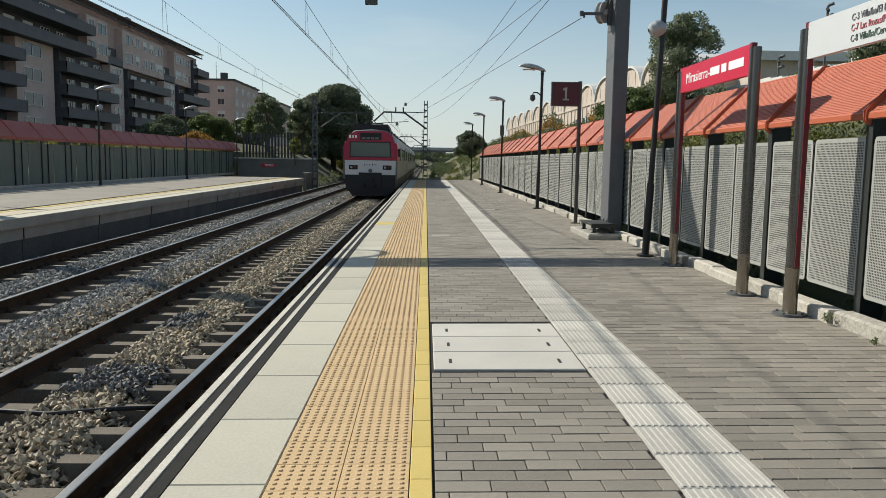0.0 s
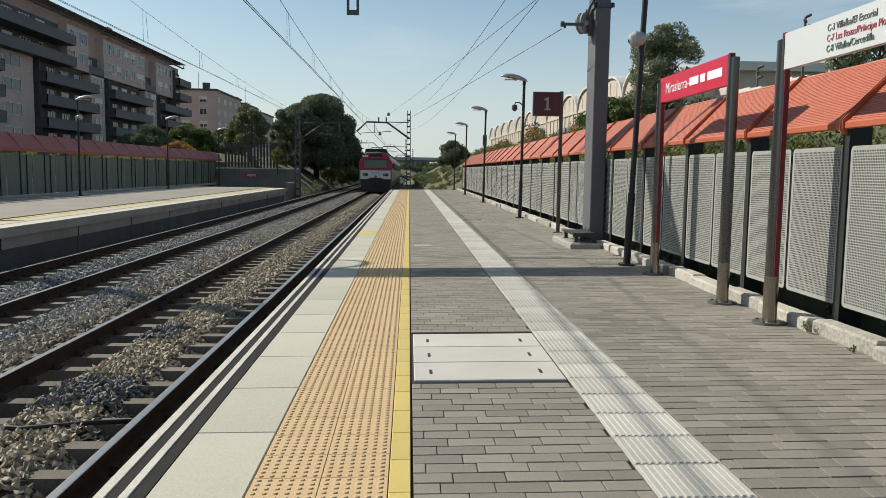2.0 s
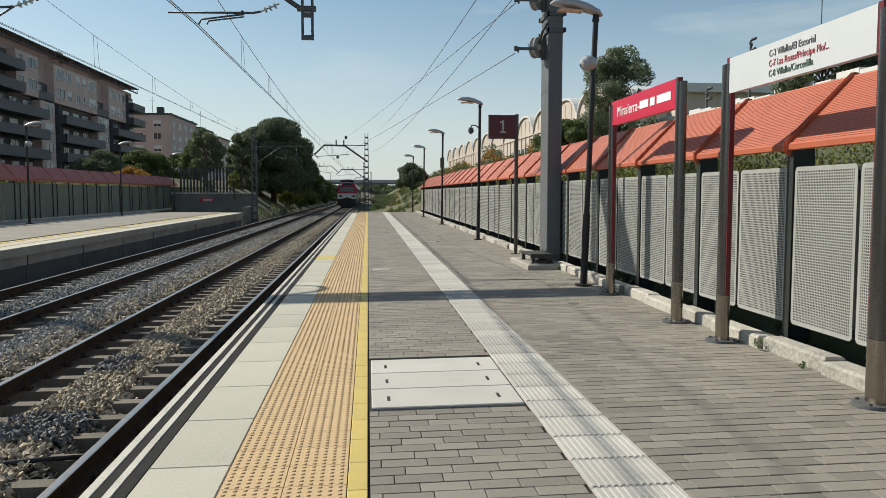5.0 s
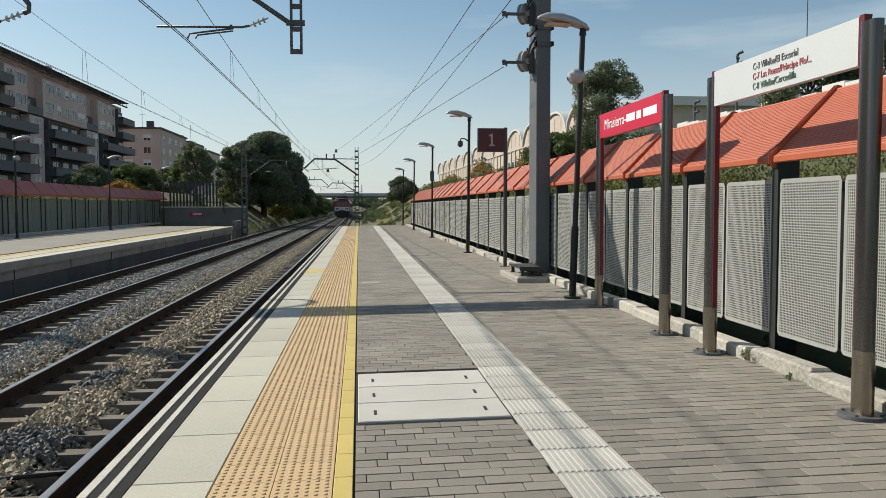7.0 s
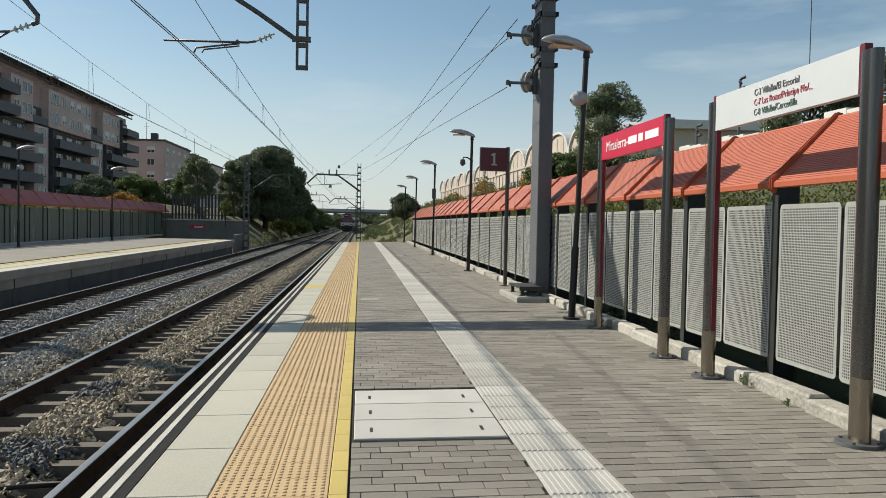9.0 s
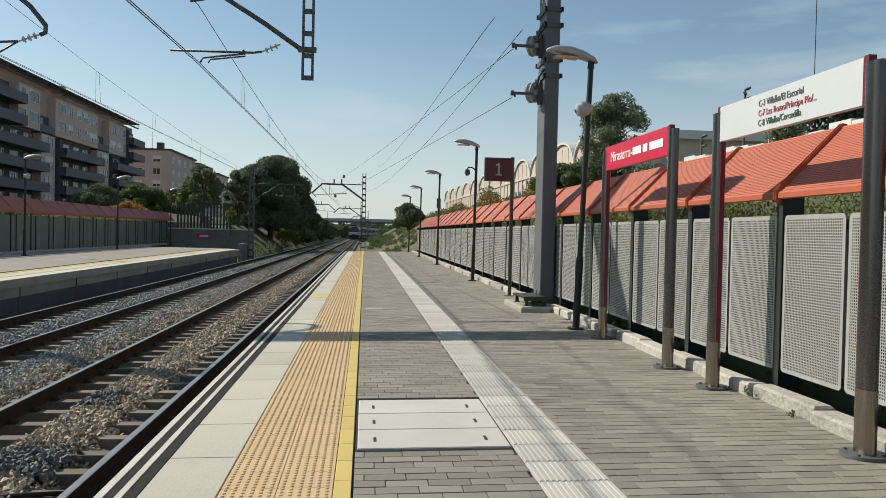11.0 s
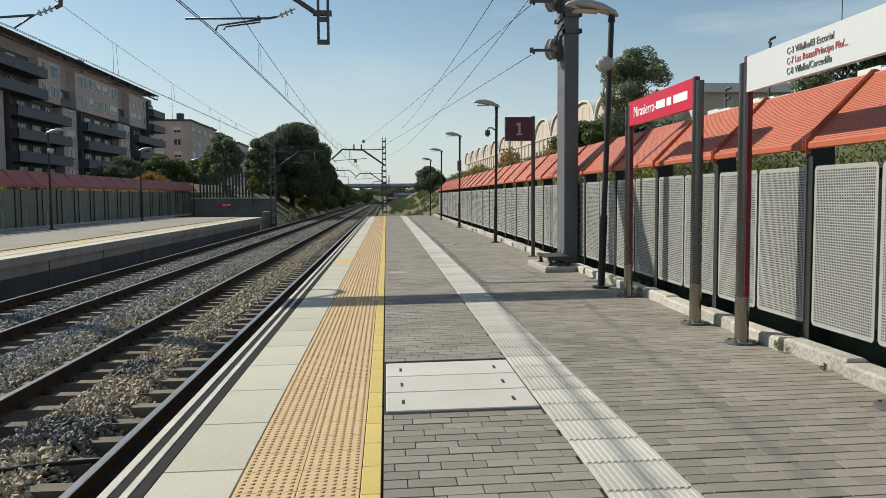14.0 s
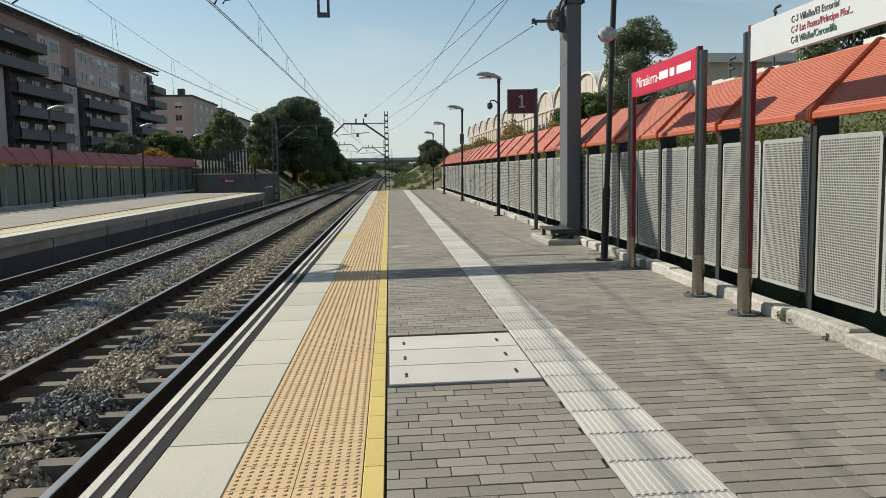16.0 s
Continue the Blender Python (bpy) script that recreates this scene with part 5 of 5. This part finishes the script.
for x, y, z in ((-50, 192, 20), (-46, 226, 20)):
    an = MB()
    an.tube((x, y, 14), (x, y, z + 4), 0.05, n=5)
    an.tube((x - 0.6, y, z + 3), (x + 0.6, y, z + 3), 0.03, n=4)
    part("antenna", an, M["galv_dark"], ap2)

# vaulted cream building on top of the right-hand embankment
vb = thing("vaulted_building", "long cream building with a row of white barrel-vaulted roofs", "building", pose(16, 52, 0.45, 0, 0, 1.33) @ Matrix.Translation((-16, -52, 0)))
VX, V0, V1, VN = 16.0, 52.0, 138.0, 12
step = (V1 - V0) / VN
w = MB()
w.box(VX, VX + 16, V0, V1, 3.0, 6.6)
part("wall", w, M["cream_wall"], vb, "cream rendered wall")
for k in range(VN):
    y0 = V0 + k * step
    arc = [(y0 + step * (0.5 - 0.48 * math.cos(a)), 6.6 + 1.75 * math.sin(a)) for a in [math.pi * q / 14 for q in range(15)]]
    a = MB()
    a.prism(arc, VX - 0.05, VX + 16, axis="x")
    part("vault", a, M["cream_wall"], vb, "cream vault end")
    rim = MB()
    o = [(y0 + step * (0.5 - 0.5 * math.cos(q)), 6.62 + 1.9 * math.sin(q)) for q in [math.pi * q / 14 for q in range(15)]]
    vs = [(x, p[0], p[1]) for x in (VX - 0.22, VX + 16) for p in arc] + [(x, p[0], p[1]) for x in (VX - 0.22, VX + 16) for p in o]
    f = []
    for q in range(14):
        f += [(q, q + 1, 31 + q, 30 + q), (30 + q, 31 + q, 46 + q, 45 + q), (q + 1, q, 15 + q, 16 + q)]
    rim.raw(vs, f)
    part("vault_roof", rim, M["white_wall"], vb, "white vaulted roof")
    ribs = MB()
    for q in (0.02, 0.25, 0.5, 0.75):
        ribs.box(VX - 0.08, VX + 0.3, y0 + step * q, y0 + step * q + 0.25, 3.0, 6.6 + (1.4 if 0.1 < q < 0.9 else 0))
    ribs.box(VX - 0.1, VX + 0.2, y0, y0 + step, 6.45, 6.7)
    part("pilaster", ribs, M["cream_wall"], vb)
    if k < 4:
        for q in range(6):
            gl = MB()
            gl.box(VX - 0.06, VX, y0 + 0.5 + q * 1.5, y0 + 1.7 + q * 1.5, 3.9, 5.4)
            part("window", gl, M["window_glass"], vb, "dark window")
hall = thing("white_flat_building", "low white flat-roofed building behind the embankment", "building")
w = MB()
w.box(20, 46, 50, 70, 3, 7.9)
part("wall", w, M["cream_wall"], hall)
r = MB()
r.box(19.5, 46.5, 49.4, 70.5, 7.9, 8.45)
part("roof", r, M["white_wall"], hall, "white roof edge")
parapet = MB()
for k in range(40):
    parapet.box(13.2 + 0.05 * (k % 3), 13.6, 12 + k * 1.15, 13.05 + k * 1.15, 3.6, 4.72 + 0.08 * ((k * 7) % 3))
solo("embankment_wall", parapet, M["white_wall"], "pale low block wall along the top of the embankment", "wall", kind="structure")
for x, y, z0, z1, big in ((15.1, 31, 4, 7.5, 1), (13.35, 31, 4, 5.55, 0), (18.0, 31, 4, 13.0, 2)):
    pl = thing("utility_pole", "slim grey pole with small fittings on the embankment", "pole", pose(x, y, 0))
    p = MB()
    p.tube((0, 0, z0), (0, 0, z1), 0.05 if big < 2 else 0.02, n=8)
    part("pole", p, M["galv"], pl)
    if big < 2:
        for q in range(3):
            p = MB()
            p.tube((0, -0.06, z1 - 0.2 * q), (0.12 * (-1) ** q, -0.2, z1 - 0.2 * q + 0.05), 0.06, n=8)
            part("fitting", p, M["galv_dark"], pl)

# bridge over the line, far ahead, and the distance
br = thing("road_bridge", "concrete road bridge crossing the line far ahead", "bridge")
p = MB()
p.box(-60, 90, 300, 309, 4.9, 5.5)
part("deck", p, M["far_grey"], br, "grey deck")
p = MB()
p.box(-60, 90, 299.7, 299.95, 5.45, 6.5)
for k in range(30):
    p.box(-60 + k * 5, -59.85 + k * 5, 299.55, 299.7, 5.4, 6.6)
part("parapet", p, M["pale_metal"], br, "pale parapet")
p = MB()
p.box(16, 60, 316, 317, -1, 3.4)
for k in range(15):
    p.box(16 + k * 3, 16.4 + k * 3, 315.7, 316, -1, 3.5)
part("abutment_wall", p, M["far_grey"], br, "grey wall below the deck")
for x in (-10, 22, 44):
    p = MB()
    p.box(x, x + 1.4, 301, 308, -1, 5.0)
    part("pier", p, M["far_grey"], br)
for k in range(10):
    x = -40 + k * 13
    p = MB()
    p.tube((x, 300.5, 6), (x, 300.5, 9), 0.08, n=5)
    part("bridge_post", p, M["galv_dark"], br)
rr = random.Random(9)
for k in range(26):
    x = rr.uniform(-120, 160)
    y = rr.uniform(330, 520)
    tree(x, y, -0.5, rr.uniform(4, 8), rr.uniform(4, 8), M["leaf"], "distant tree beyond the bridge", 400 + k, per=26, size=0.7, crown_from=0.05, clumps_n=16)
for k in range(22):
    x, y = -55 + k * 6.0 + rr.uniform(-1, 1), rr.uniform(336, 346)
    if not 14 < x < 40:
        tree(x, y, -0.8, rr.uniform(5.2, 6.4), rr.uniform(3.6, 4.8), M["leaf_dark"], "dark tree seen below the bridge", 700 + k, per=40, size=0.5, crown_from=0.05, clumps_n=16)
for k in range(12):
    x, y = rr.uniform(-150, 150), rr.uniform(420, 700)
    w = MB()
    w.box(x, x + rr.uniform(15, 40), y, y + 15, -1, rr.uniform(6, 11))
    solo("distant_building", w, M["far_grey"], "pale distant building near the horizon", "building")
hill = MB()
pts = [(-1500 + 60 * k, 26 + 16 * noise.noise((k * 0.17, 0, 0))) for k in range(51)]
hill.raw([(x, 2400, -5) for x, z in pts] + [(x, 2400 + 200, z) for x, z in pts], [(k, k + 1, 52 + k, 51 + k) for k in range(50)])
solo("distant_hills", hill, M["far_green"], "low hazy hills on the horizon", "hills", kind="structure")


# ---- train ----
CAR, GAP, CARS = 25.0, 0.6, 3


def car_section(y, inset=0.0, drop=0.0):
    w = 1.45 - inset
    return [(-w, y, 0.45), (-w - 0.0, y, 2.0), (-w + 0.02, y, 2.7), (-w + 0.22, y, 3.35 - drop), (-w + 0.55, y, 3.62 - drop), (0, y, 3.72 - drop), (w - 0.55, y, 3.62 - drop), (w - 0.22, y, 3.35 - drop), (w - 0.02, y, 2.7), (w, y, 2.0), (w, y, 0.45)]


def shell(mb, ys, z_lo, z_hi, slot, insets):
    """A band of the body shell between two heights."""
    secs = []
    for y, (i, d) in zip(ys, insets):
        s = car_section(y, i, d)
        s = [(x, yy, min(max(z, z_lo), z_hi)) for x, yy, z in s]
        secs.append(s)
    n = len(secs[0])
    vs = [p for s in secs for p in s]
    mb.raw(vs, [(k * n + i, k * n + i + 1, (k + 1) * n + i + 1, (k + 1) * n + i) for k in range(len(secs) - 1) for i in range(n - 1)], slot, True)


def build_car(cab):
    """A commuter car. Its tail face is at y = 0 and its body runs to y = CAR; heights are above the rail."""
    ob = thing("train_car", "white and red commuter train car, " + ("cab end showing" if cab else "middle car"), "train", group="train cars")
    ys = [0.0, 0.10, 0.35, CAR - 0.05, CAR]
    ins = [(0.12, 0.18), (0.04, 0.06), (0.0, 0.0), (0.0, 0.0), (0.06, 0.06)]
    # shell colour already holds the shade of the side turned from the sun
    b = MB()
    shell(b, ys, 1.05, 3.72, 0, ins)
    for y, i, d in ((0.0, 0.12, 0.18), (CAR, 0.06, 0.06)):
        s = car_section(y, i, d)
        b.raw([(x, yy, max(z, 1.05)) for x, yy, z in s], [tuple(range(len(s)))], 0)
    part("body_shell", b, M["train_grey"], ob, "body shell with the shade of its side in the grey")
    u = MB()
    u.box(-1.30, 1.30, 0.4, CAR - 0.4, 0.35, 1.05)
    part("underframe", u, M["train_black"], ob, "dark underframe")
    for yc in (3.6, CAR - 3.6):
        w = MB()
        w.box(-1.1, 1.1, yc - 1.5, yc + 1.5, 0.35, 0.7)
        for q in (-1.1, 1.1):
            for sx in (-0.87, 0.87):
                w.tube((sx - 0.07, yc + q, 0.45), (sx + 0.07, yc + q, 0.45), 0.45, n=16)
        part("bogie", w, M["train_black"], ob, "dark bogie with wheels")
    for sx in (-1, 1):
        for k in range(7):
            y0 = 1.6 + k * 3.25
            wn2 = MB()
            wn2.box(sx * 1.455 - 0.01, sx * 1.455 + 0.01, y0, y0 + 2.2, 1.95, 2.75)
            part("side_window", wn2, M["window_glass"], ob, "dark side window")
        st = MB()
        st.box(sx * 1.452 - 0.008, sx * 1.452 + 0.008, 0.4, CAR - 0.4, 1.25, 1.75)
        part("side_stripe", st, M["pale_metal"], ob, "pale side stripe")
        for y0 in (6.5, 17.0):
            dr = MB()
            dr.box(sx * 1.462 - 0.008, sx * 1.462 + 0.008, y0, y0 + 1.3, 1.1, 3.0)
            part("door", dr, M["train_grey"], ob, "sliding door in the grey of the shaded side")
    for y0 in (4.2, 9.0, 15.0, 20.0):
        rf = MB()
        rf.prism([(-0.8, 3.66), (0.8, 3.66), (0.72, 3.98), (-0.72, 3.98)], y0, y0 + 3.0)
        part("roof_unit", rf, M["train_black"], ob, "dark roof unit")
    if not cab:
        return ob
    # the cab end: red above, white below, wide window
    y = -0.02
    fr = MB()
    fr.prism([(-1.36, 2.02), (1.36, 2.02), (1.34, 2.9), (1.16, 3.42), (0.75, 3.58), (-0.75, 3.58), (-1.16, 3.42), (-1.34, 2.9)], y - 0.06, y + 0.1)
    part("cab_front", fr, M["train_red"], ob, "red cab front")
    fr = MB()
    fr.prism([(-1.37, 1.22), (1.37, 1.22), (1.38, 2.0), (-1.38, 2.0)], y - 0.08, y + 0.1)
    part("lower_front", fr, M["train_white"], ob, "white lower cab front")
    for sx in (-1, 1):
        c = MB()
        c.prism([(sx * 1.36, 2.01), (sx * 1.47, 2.01), (sx * 1.47, 2.72), (sx * 1.40, 3.0), (sx * 1.34, 2.9)], y, 3.4)
        part("cab_side", c, M["train_red"], ob, "red cab side")
        c = MB()
        c.prism([(sx * 1.36, 1.0), (sx * 1.475, 1.0), (sx * 1.475, 2.0), (sx * 1.36, 2.0)], y, CAR - 0.4)
        part("lower_side", c, M["train_grey"], ob, "lower side with shade put into its grey")
    g2 = MB()
    g2.prism([(-1.08, 2.22), (1.08, 2.22), (1.04, 2.96), (-1.04, 2.96)], y - 0.075, y - 0.055)
    win = part("windscreen", g2, M["windscreen"], ob, "wide dark windscreen, greenish reflection put into its colour")
    fm = MB()
    for a in (((-1.13, 2.17), (1.13, 2.17), (1.13, 2.22), (-1.13, 2.22)), ((-1.09, 2.96), (1.09, 2.96), (1.09, 3.01), (-1.09, 3.01)), ((-1.13, 2.2), (-1.08, 2.2), (-1.03, 3.0), (-1.09, 3.0)), ((1.08, 2.2), (1.13, 2.2), (1.09, 3.0), (1.03, 3.0))):
        fm.prism(list(a), y - 0.085, y - 0.05)
    part("windscreen_frame", fm, M["train_black"], win, "black frame")
    d = MB()
    d.box(-0.55, 0.6, y - 0.09, y - 0.05, 3.10, 3.48)
    part("destination_recess", d, M["train_black"], ob, "black destination box")
    d = MB()
    for q in range(4):
        d.box(-0.45 + q * 0.24, -0.27 + q * 0.24, y - 0.1, y - 0.088, 3.14, 3.25)
    part("destination_display", d, M["train_grey"], ob, "unlit destination display with grey bars")
    for q in range(3):
        d = MB()
        d.box(-1.16 + q * 0.16, -1.05 + q * 0.16, y - 0.07, y - 0.058, 3.2, 3.36)
        part("number_bar", d, M["letter_white"], ob, "white bar")
    d = MB()
    for q in range(5):
        d.box(-0.34 + q * 0.145, -0.31 + q * 0.145, y - 0.095, y - 0.079, 1.70, 1.80 + 0.05 * (q == 3))
        d.box(-0.31 + q * 0.145, -0.235 + q * 0.145, y - 0.095, y - 0.079, 1.785, 1.81)
    d.tube((0.0, y - 0.095, 1.45), (0.0, y - 0.079, 1.45), 0.11, n=16)
    part("emblem_shapes", d, M["letter_grey"], ob, "dark violet emblem shapes")
    for sx in (-1, 1):
        h = MB()
        h.box(sx * 0.92 - 0.24, sx * 0.92 + 0.24, y - 0.10, y - 0.07, 1.50, 1.74)
        hl = part("headlight", h, M["train_black"], ob, "black lamp cluster")
        for q, key in ((-0.11, "pale_metal"), (0.11, "red_stripe")):
            e = MB()
            e.tube((sx * 0.92 + q, y - 0.115, 1.62), (sx * 0.92 + q, y - 0.10, 1.62), 0.06, n=12)
            part("lens", e, M[key], hl)
    s = MB()
    s.prism([(-1.25, 0.30), (1.25, 0.30), (1.37, 0.7), (1.37, 1.21), (-1.37, 1.21), (-1.37, 0.7)], y - 0.06, y + 0.2)
    part("skirt", s, M["train_black"], ob, "black skirt")
    s = MB()
    s.prism([(-0.62, 0.55), (0.62, 0.55), (0.62, 1.34), (-0.62, 1.34)], y - 0.13, y - 0.05)
    part("coupler_housing", s, M["train_black"], ob, "black coupler housing")
    s = MB()
    s.prism([(-1.0, 0.06), (1.0, 0.06), (1.22, 0.4), (-1.22, 0.4)], y - 0.0, y + 0.3)
    part("plough", s, M["train_black"], ob, "black plough")
    cp = MB()
    cp.box(-0.16, 0.16, y - 0.45, y, 0.88, 1.12)
    cp.tube((-0.28, y - 0.1, 0.7), (-0.28, y - 0.3, 0.55), 0.04, n=6)
    cp.tube((0.28, y - 0.1, 0.7), (0.28, y - 0.3, 0.55), 0.04, n=6)
    part("coupler", cp, M["train_black"], ob, "black coupler")
    pt = MB()
    pt.prism([(-1.05, 3.6), (1.05, 3.6), (0.9, 3.98), (-0.9, 3.98)], 0.5, 3.6)
    pt.path([(-0.5, 1.2, 3.9), (-0.5, 3.2, 4.15), (0.5, 3.2, 4.15), (0.5, 1.2, 3.9)], 0.04, 6)
    part("pantograph_gear", pt, M["train_black"], ob, "dark folded roof gear")
    for sx in (-1, 1):
        mr = MB()
        mr.box(sx * 1.5, sx * 1.62, 0.2, 0.3, 2.2, 2.65)
        part("mirror", mr, M["train_black"], ob, "side mirror")
    
    return ob


tail = build_car(True)
middle = build_car(False)
cars = [tail, middle]
for k in range(2, CARS):
    cars.append(copy_thing(middle, pose(0, 60, 0)))

# ---- paving of platform one, piece by piece ----
def placed(name, me, x, y, z=0.0):
    ob = new(name, me)
    ob.parent = plat
    ob.matrix_basis = Matrix.Translation((x, y, z + fl(x)))
    return ob


def sheared(mb, name, material):
    me = mb.mesh(name, material, fix=False)
    me.transform(TILT)
    return me


# edge slabs
es = MB()
es.slab(0.003, 0.430, 0.004, 0.882, -0.02, 0.0, 0.005)
es_mesh = sheared(es, "edge_slab", M["slab"])
for k in range(-9, 63):
    placed("edge_slab", es_mesh, -1.170, 4.07 + k * 0.886)
# tactile tiles with raised studs
def studs(mb, x0, y0, w, n, sides):
    p = w / n
    for i in range(n):
        for j in range(n):
            cx, cy = x0 + p * (i + 0.5), y0 + p * (j + 0.5)
            a = [(cx + 0.0155 * math.cos(q), cy + 0.0155 * math.sin(q), 0.0) for q in [k * math.tau / sides + 0.4 for k in range(sides)]]
            b3 = [(cx + 0.010 * math.cos(q), cy + 0.010 * math.sin(q), 0.0055) for q in [k * math.tau / sides + 0.4 for k in range(sides)]]
            f = [(k, (k + 1) % sides, sides + (k + 1) % sides, sides + k) for k in range(sides)] + [tuple(range(sides, 2 * sides))]
            mb.raw(a + b3, f)


TW = 0.3125
tt = MB()
tt.slab(0.0015, TW - 0.0015, 0.0015, 0.3 - 0.0015, -0.02, 0.0, 0.002)
studs(tt, 0.003, 0.0, 0.3, 6, 8)
tt_mesh = sheared(tt, "tactile_tile", M["tactile"])
far = MB()
y = 2.2 - 0.3 * 21
while y < END - 0.3:
    for i in range(2):
        x = -0.735 + i * TW
        if y < 46:
            placed("tactile_tile", tt_mesh, x, y)
        else:
            far.slab(x + 0.0015, x + TW - 0.0015, y + 0.0015, y + 0.2985, -0.02, 0.0, 0.002)
            studs(far, x + 0.003, y, 0.3, 6, 4)
    y += 0.3
part("tactile_rest", sheared(far, "tactile_rest", M["tactile_far"]), None, plat, "ochre tactile tiles running on")["kind"] = "stuff"
# yellow line tiles
yt = MB()
yt.slab(0.001, 0.101, 0.002, 0.399, -0.02, 0.0, 0.003)
yt_mesh = sheared(yt, "yellow_tile", M["yellow"])
y = 2.1 - 0.4 * 16
while y < END - 0.4:
    placed("yellow_tile", yt_mesh, -0.108, y + 0.02)
    y += 0.4
# ribbed guide tiles
rb = MB()
rb.slab(0.002, 0.438, 0.002, 0.398, -0.02, 0.0, 0.003)
for q in range(12):
    x = 0.012 + q * 0.0355
    rb.prism([(x, 0.0), (x + 0.003, 0.0055), (x + 0.018, 0.0055), (x + 0.021, 0.0)], 0.012, 0.388)
rb_mesh = sheared(rb, "ribbed_tile", M["rib"])
RX = 1.080
y = 1.994 - 0.402 * 15
while y < END - 0.4:
    placed("ribbed_tile", rb_mesh, RX, y)
    y += 0.402
# cross strips of plain white tiles further along
for yy in (23.7, 35.55, 46.05):
    cs = MB()
    cs.slab(RX + 0.45, RX + 0.93, yy, yy + 0.18, -0.02, 0.005, 0.003)
    placed("guide_branch", sheared(cs, "guide_branch", M["rib"]), 0, 0)
# three concrete cover slabs
for k in range(3):
    hb = MB()
    y0 = 5.972 + k * 0.512
    hb.slab(0.02, 1.066, y0 + 0.006, y0 + 0.506, -0.02, 0.004, 0.006)
    cov = part("cover_slab", sheared(hb, "cover_slab", M["hatch"]), None, plat, "pale concrete cover slab with lifting slots")
    sl2 = MB()
    for x in (0.14, 0.92):
        sl2.box(x - 0.011, x + 0.011, y0 + 0.17, y0 + 0.29, 0.002, 0.0048)
    part("lifting_slot", sheared(sl2, "lifting_slot", M["dark"]), None, cov, "dark lifting slots")
gr = MB()
gr.slab(0.08, 0.42, 15.55, 15.9, -0.02, 0.002, 0.003)
part("small_cover", sheared(gr, "small_cover", M["concrete"]), None, plat, "small worn cover")
yp = MB()
yp.slab(-1.165, -0.745, 18.3, 19.1, 0.0, 0.0015, 0.001)
part("faded_mark", sheared(yp, "faded_mark", M["yellow"]), None, plat, "faded yellow paint patch")
# grey pavers in running bond; the nearest are single pieces
BL, BH = 0.248, 0.1205
rng = random.Random(8)
bmesh_cache = {}
rest = MB()
count = 0


def brick_mesh(w):
    key = round(w, 3)
    if key not in bmesh_cache:
        q = MB()
        q.slab(0.0024, w - 0.0024, 0.0047, BH - 0.0047, -0.016, 0.0, 0.0024)
        bmesh_cache[key] = sheared(q, "paver", M["paver"])
    return bmesh_cache[key]


row, y = 0, 2.05 - 52 * BH
while y < END - BH:
    off = (0.0, 0.5, 0.25, 0.75)[row % 4] * BL
    for xa, xb in ((0.004, RX - 0.004), (RX + 0.445, 3.56)):
        x = xa - off
        while x < xb:
            a, b4 = max(x, xa), min(x + BL, xb)
            x += BL
            if b4 - a < 0.03:
                continue
            if y + BH > 5.972 and y < 7.508 and xa < 0.5:
                continue
            if y > 23 and a > RX and a < RX + 0.92 and any(yy - BH < y < yy + 0.18 for yy in (23.7, 35.55, 46.05)):
                continue
            if 3.9 < y < 5.9 and count < 300:
                placed("paver", brick_mesh(b4 - a), a, y, rng.uniform(-0.002, 0.0015))
                count += 1
            else:
                dz = rng.uniform(-0.001, 0.0012)
                e1, e2 = rng.uniform(-0.0018, 0.0018), rng.uniform(-0.0018, 0.0018)
                rest.slab(a + 0.0024, b4 - 0.0024, y + 0.0047 + e1, y + BH - 0.0047 + e2, -0.016, dz, 0.0024)
    row += 1
    y += BH
part("paver_rest", sheared(rest, "paver_rest", M["paver_far"]), None, plat, "grey pavers in running bond")["kind"] = "stuff"

# weeds in the joints of the kerb
for k, (x, y) in enumerate(((3.49, 9.25), (3.5, 9.4), (3.5, 11.6), (3.52, 14.9), (3.5, 15.2), (3.5, 7.45), (3.48, 6.7), (3.5, 13.2))):
    wd = [(Vector((x, y, fl(x) + 0.03 + 0.02 * (k % 3))), 0.035 + 0.015 * (k % 2))]
    ob = new("weed", leaf_mesh("weed", wd, 26000, 0.013, M["leaf"], 900 + k, 0.9))
    tagged(ob, "small green weed growing at the kerb", "weed", kind="stuff")

# ---- motion ----
TRACK_X = TRACKS[0]


def tail_s(t):
    """Distance of the train's tail along the line."""
    return 44.0 + 14.4 * t + 0.33 * max(0.0, t - 2.5) ** 2


def motions():
    for i, car in enumerate(cars):
        rows = []
        t = 0.0
        while t < 16.01:
            s0 = tail_s(t) + i * (CAR + GAP)
            p, _ = along(TRACK_X, s0)
            q, _ = along(TRACK_X, s0 + CAR)
            a = math.degrees(math.atan2(-(q.x - p.x), q.y - p.y))
            rows.append((t, pose(p.x, p.y, RAIL_Z, 0, 0, a)))
            t += 0.5
        walk(car, rows)


motions()
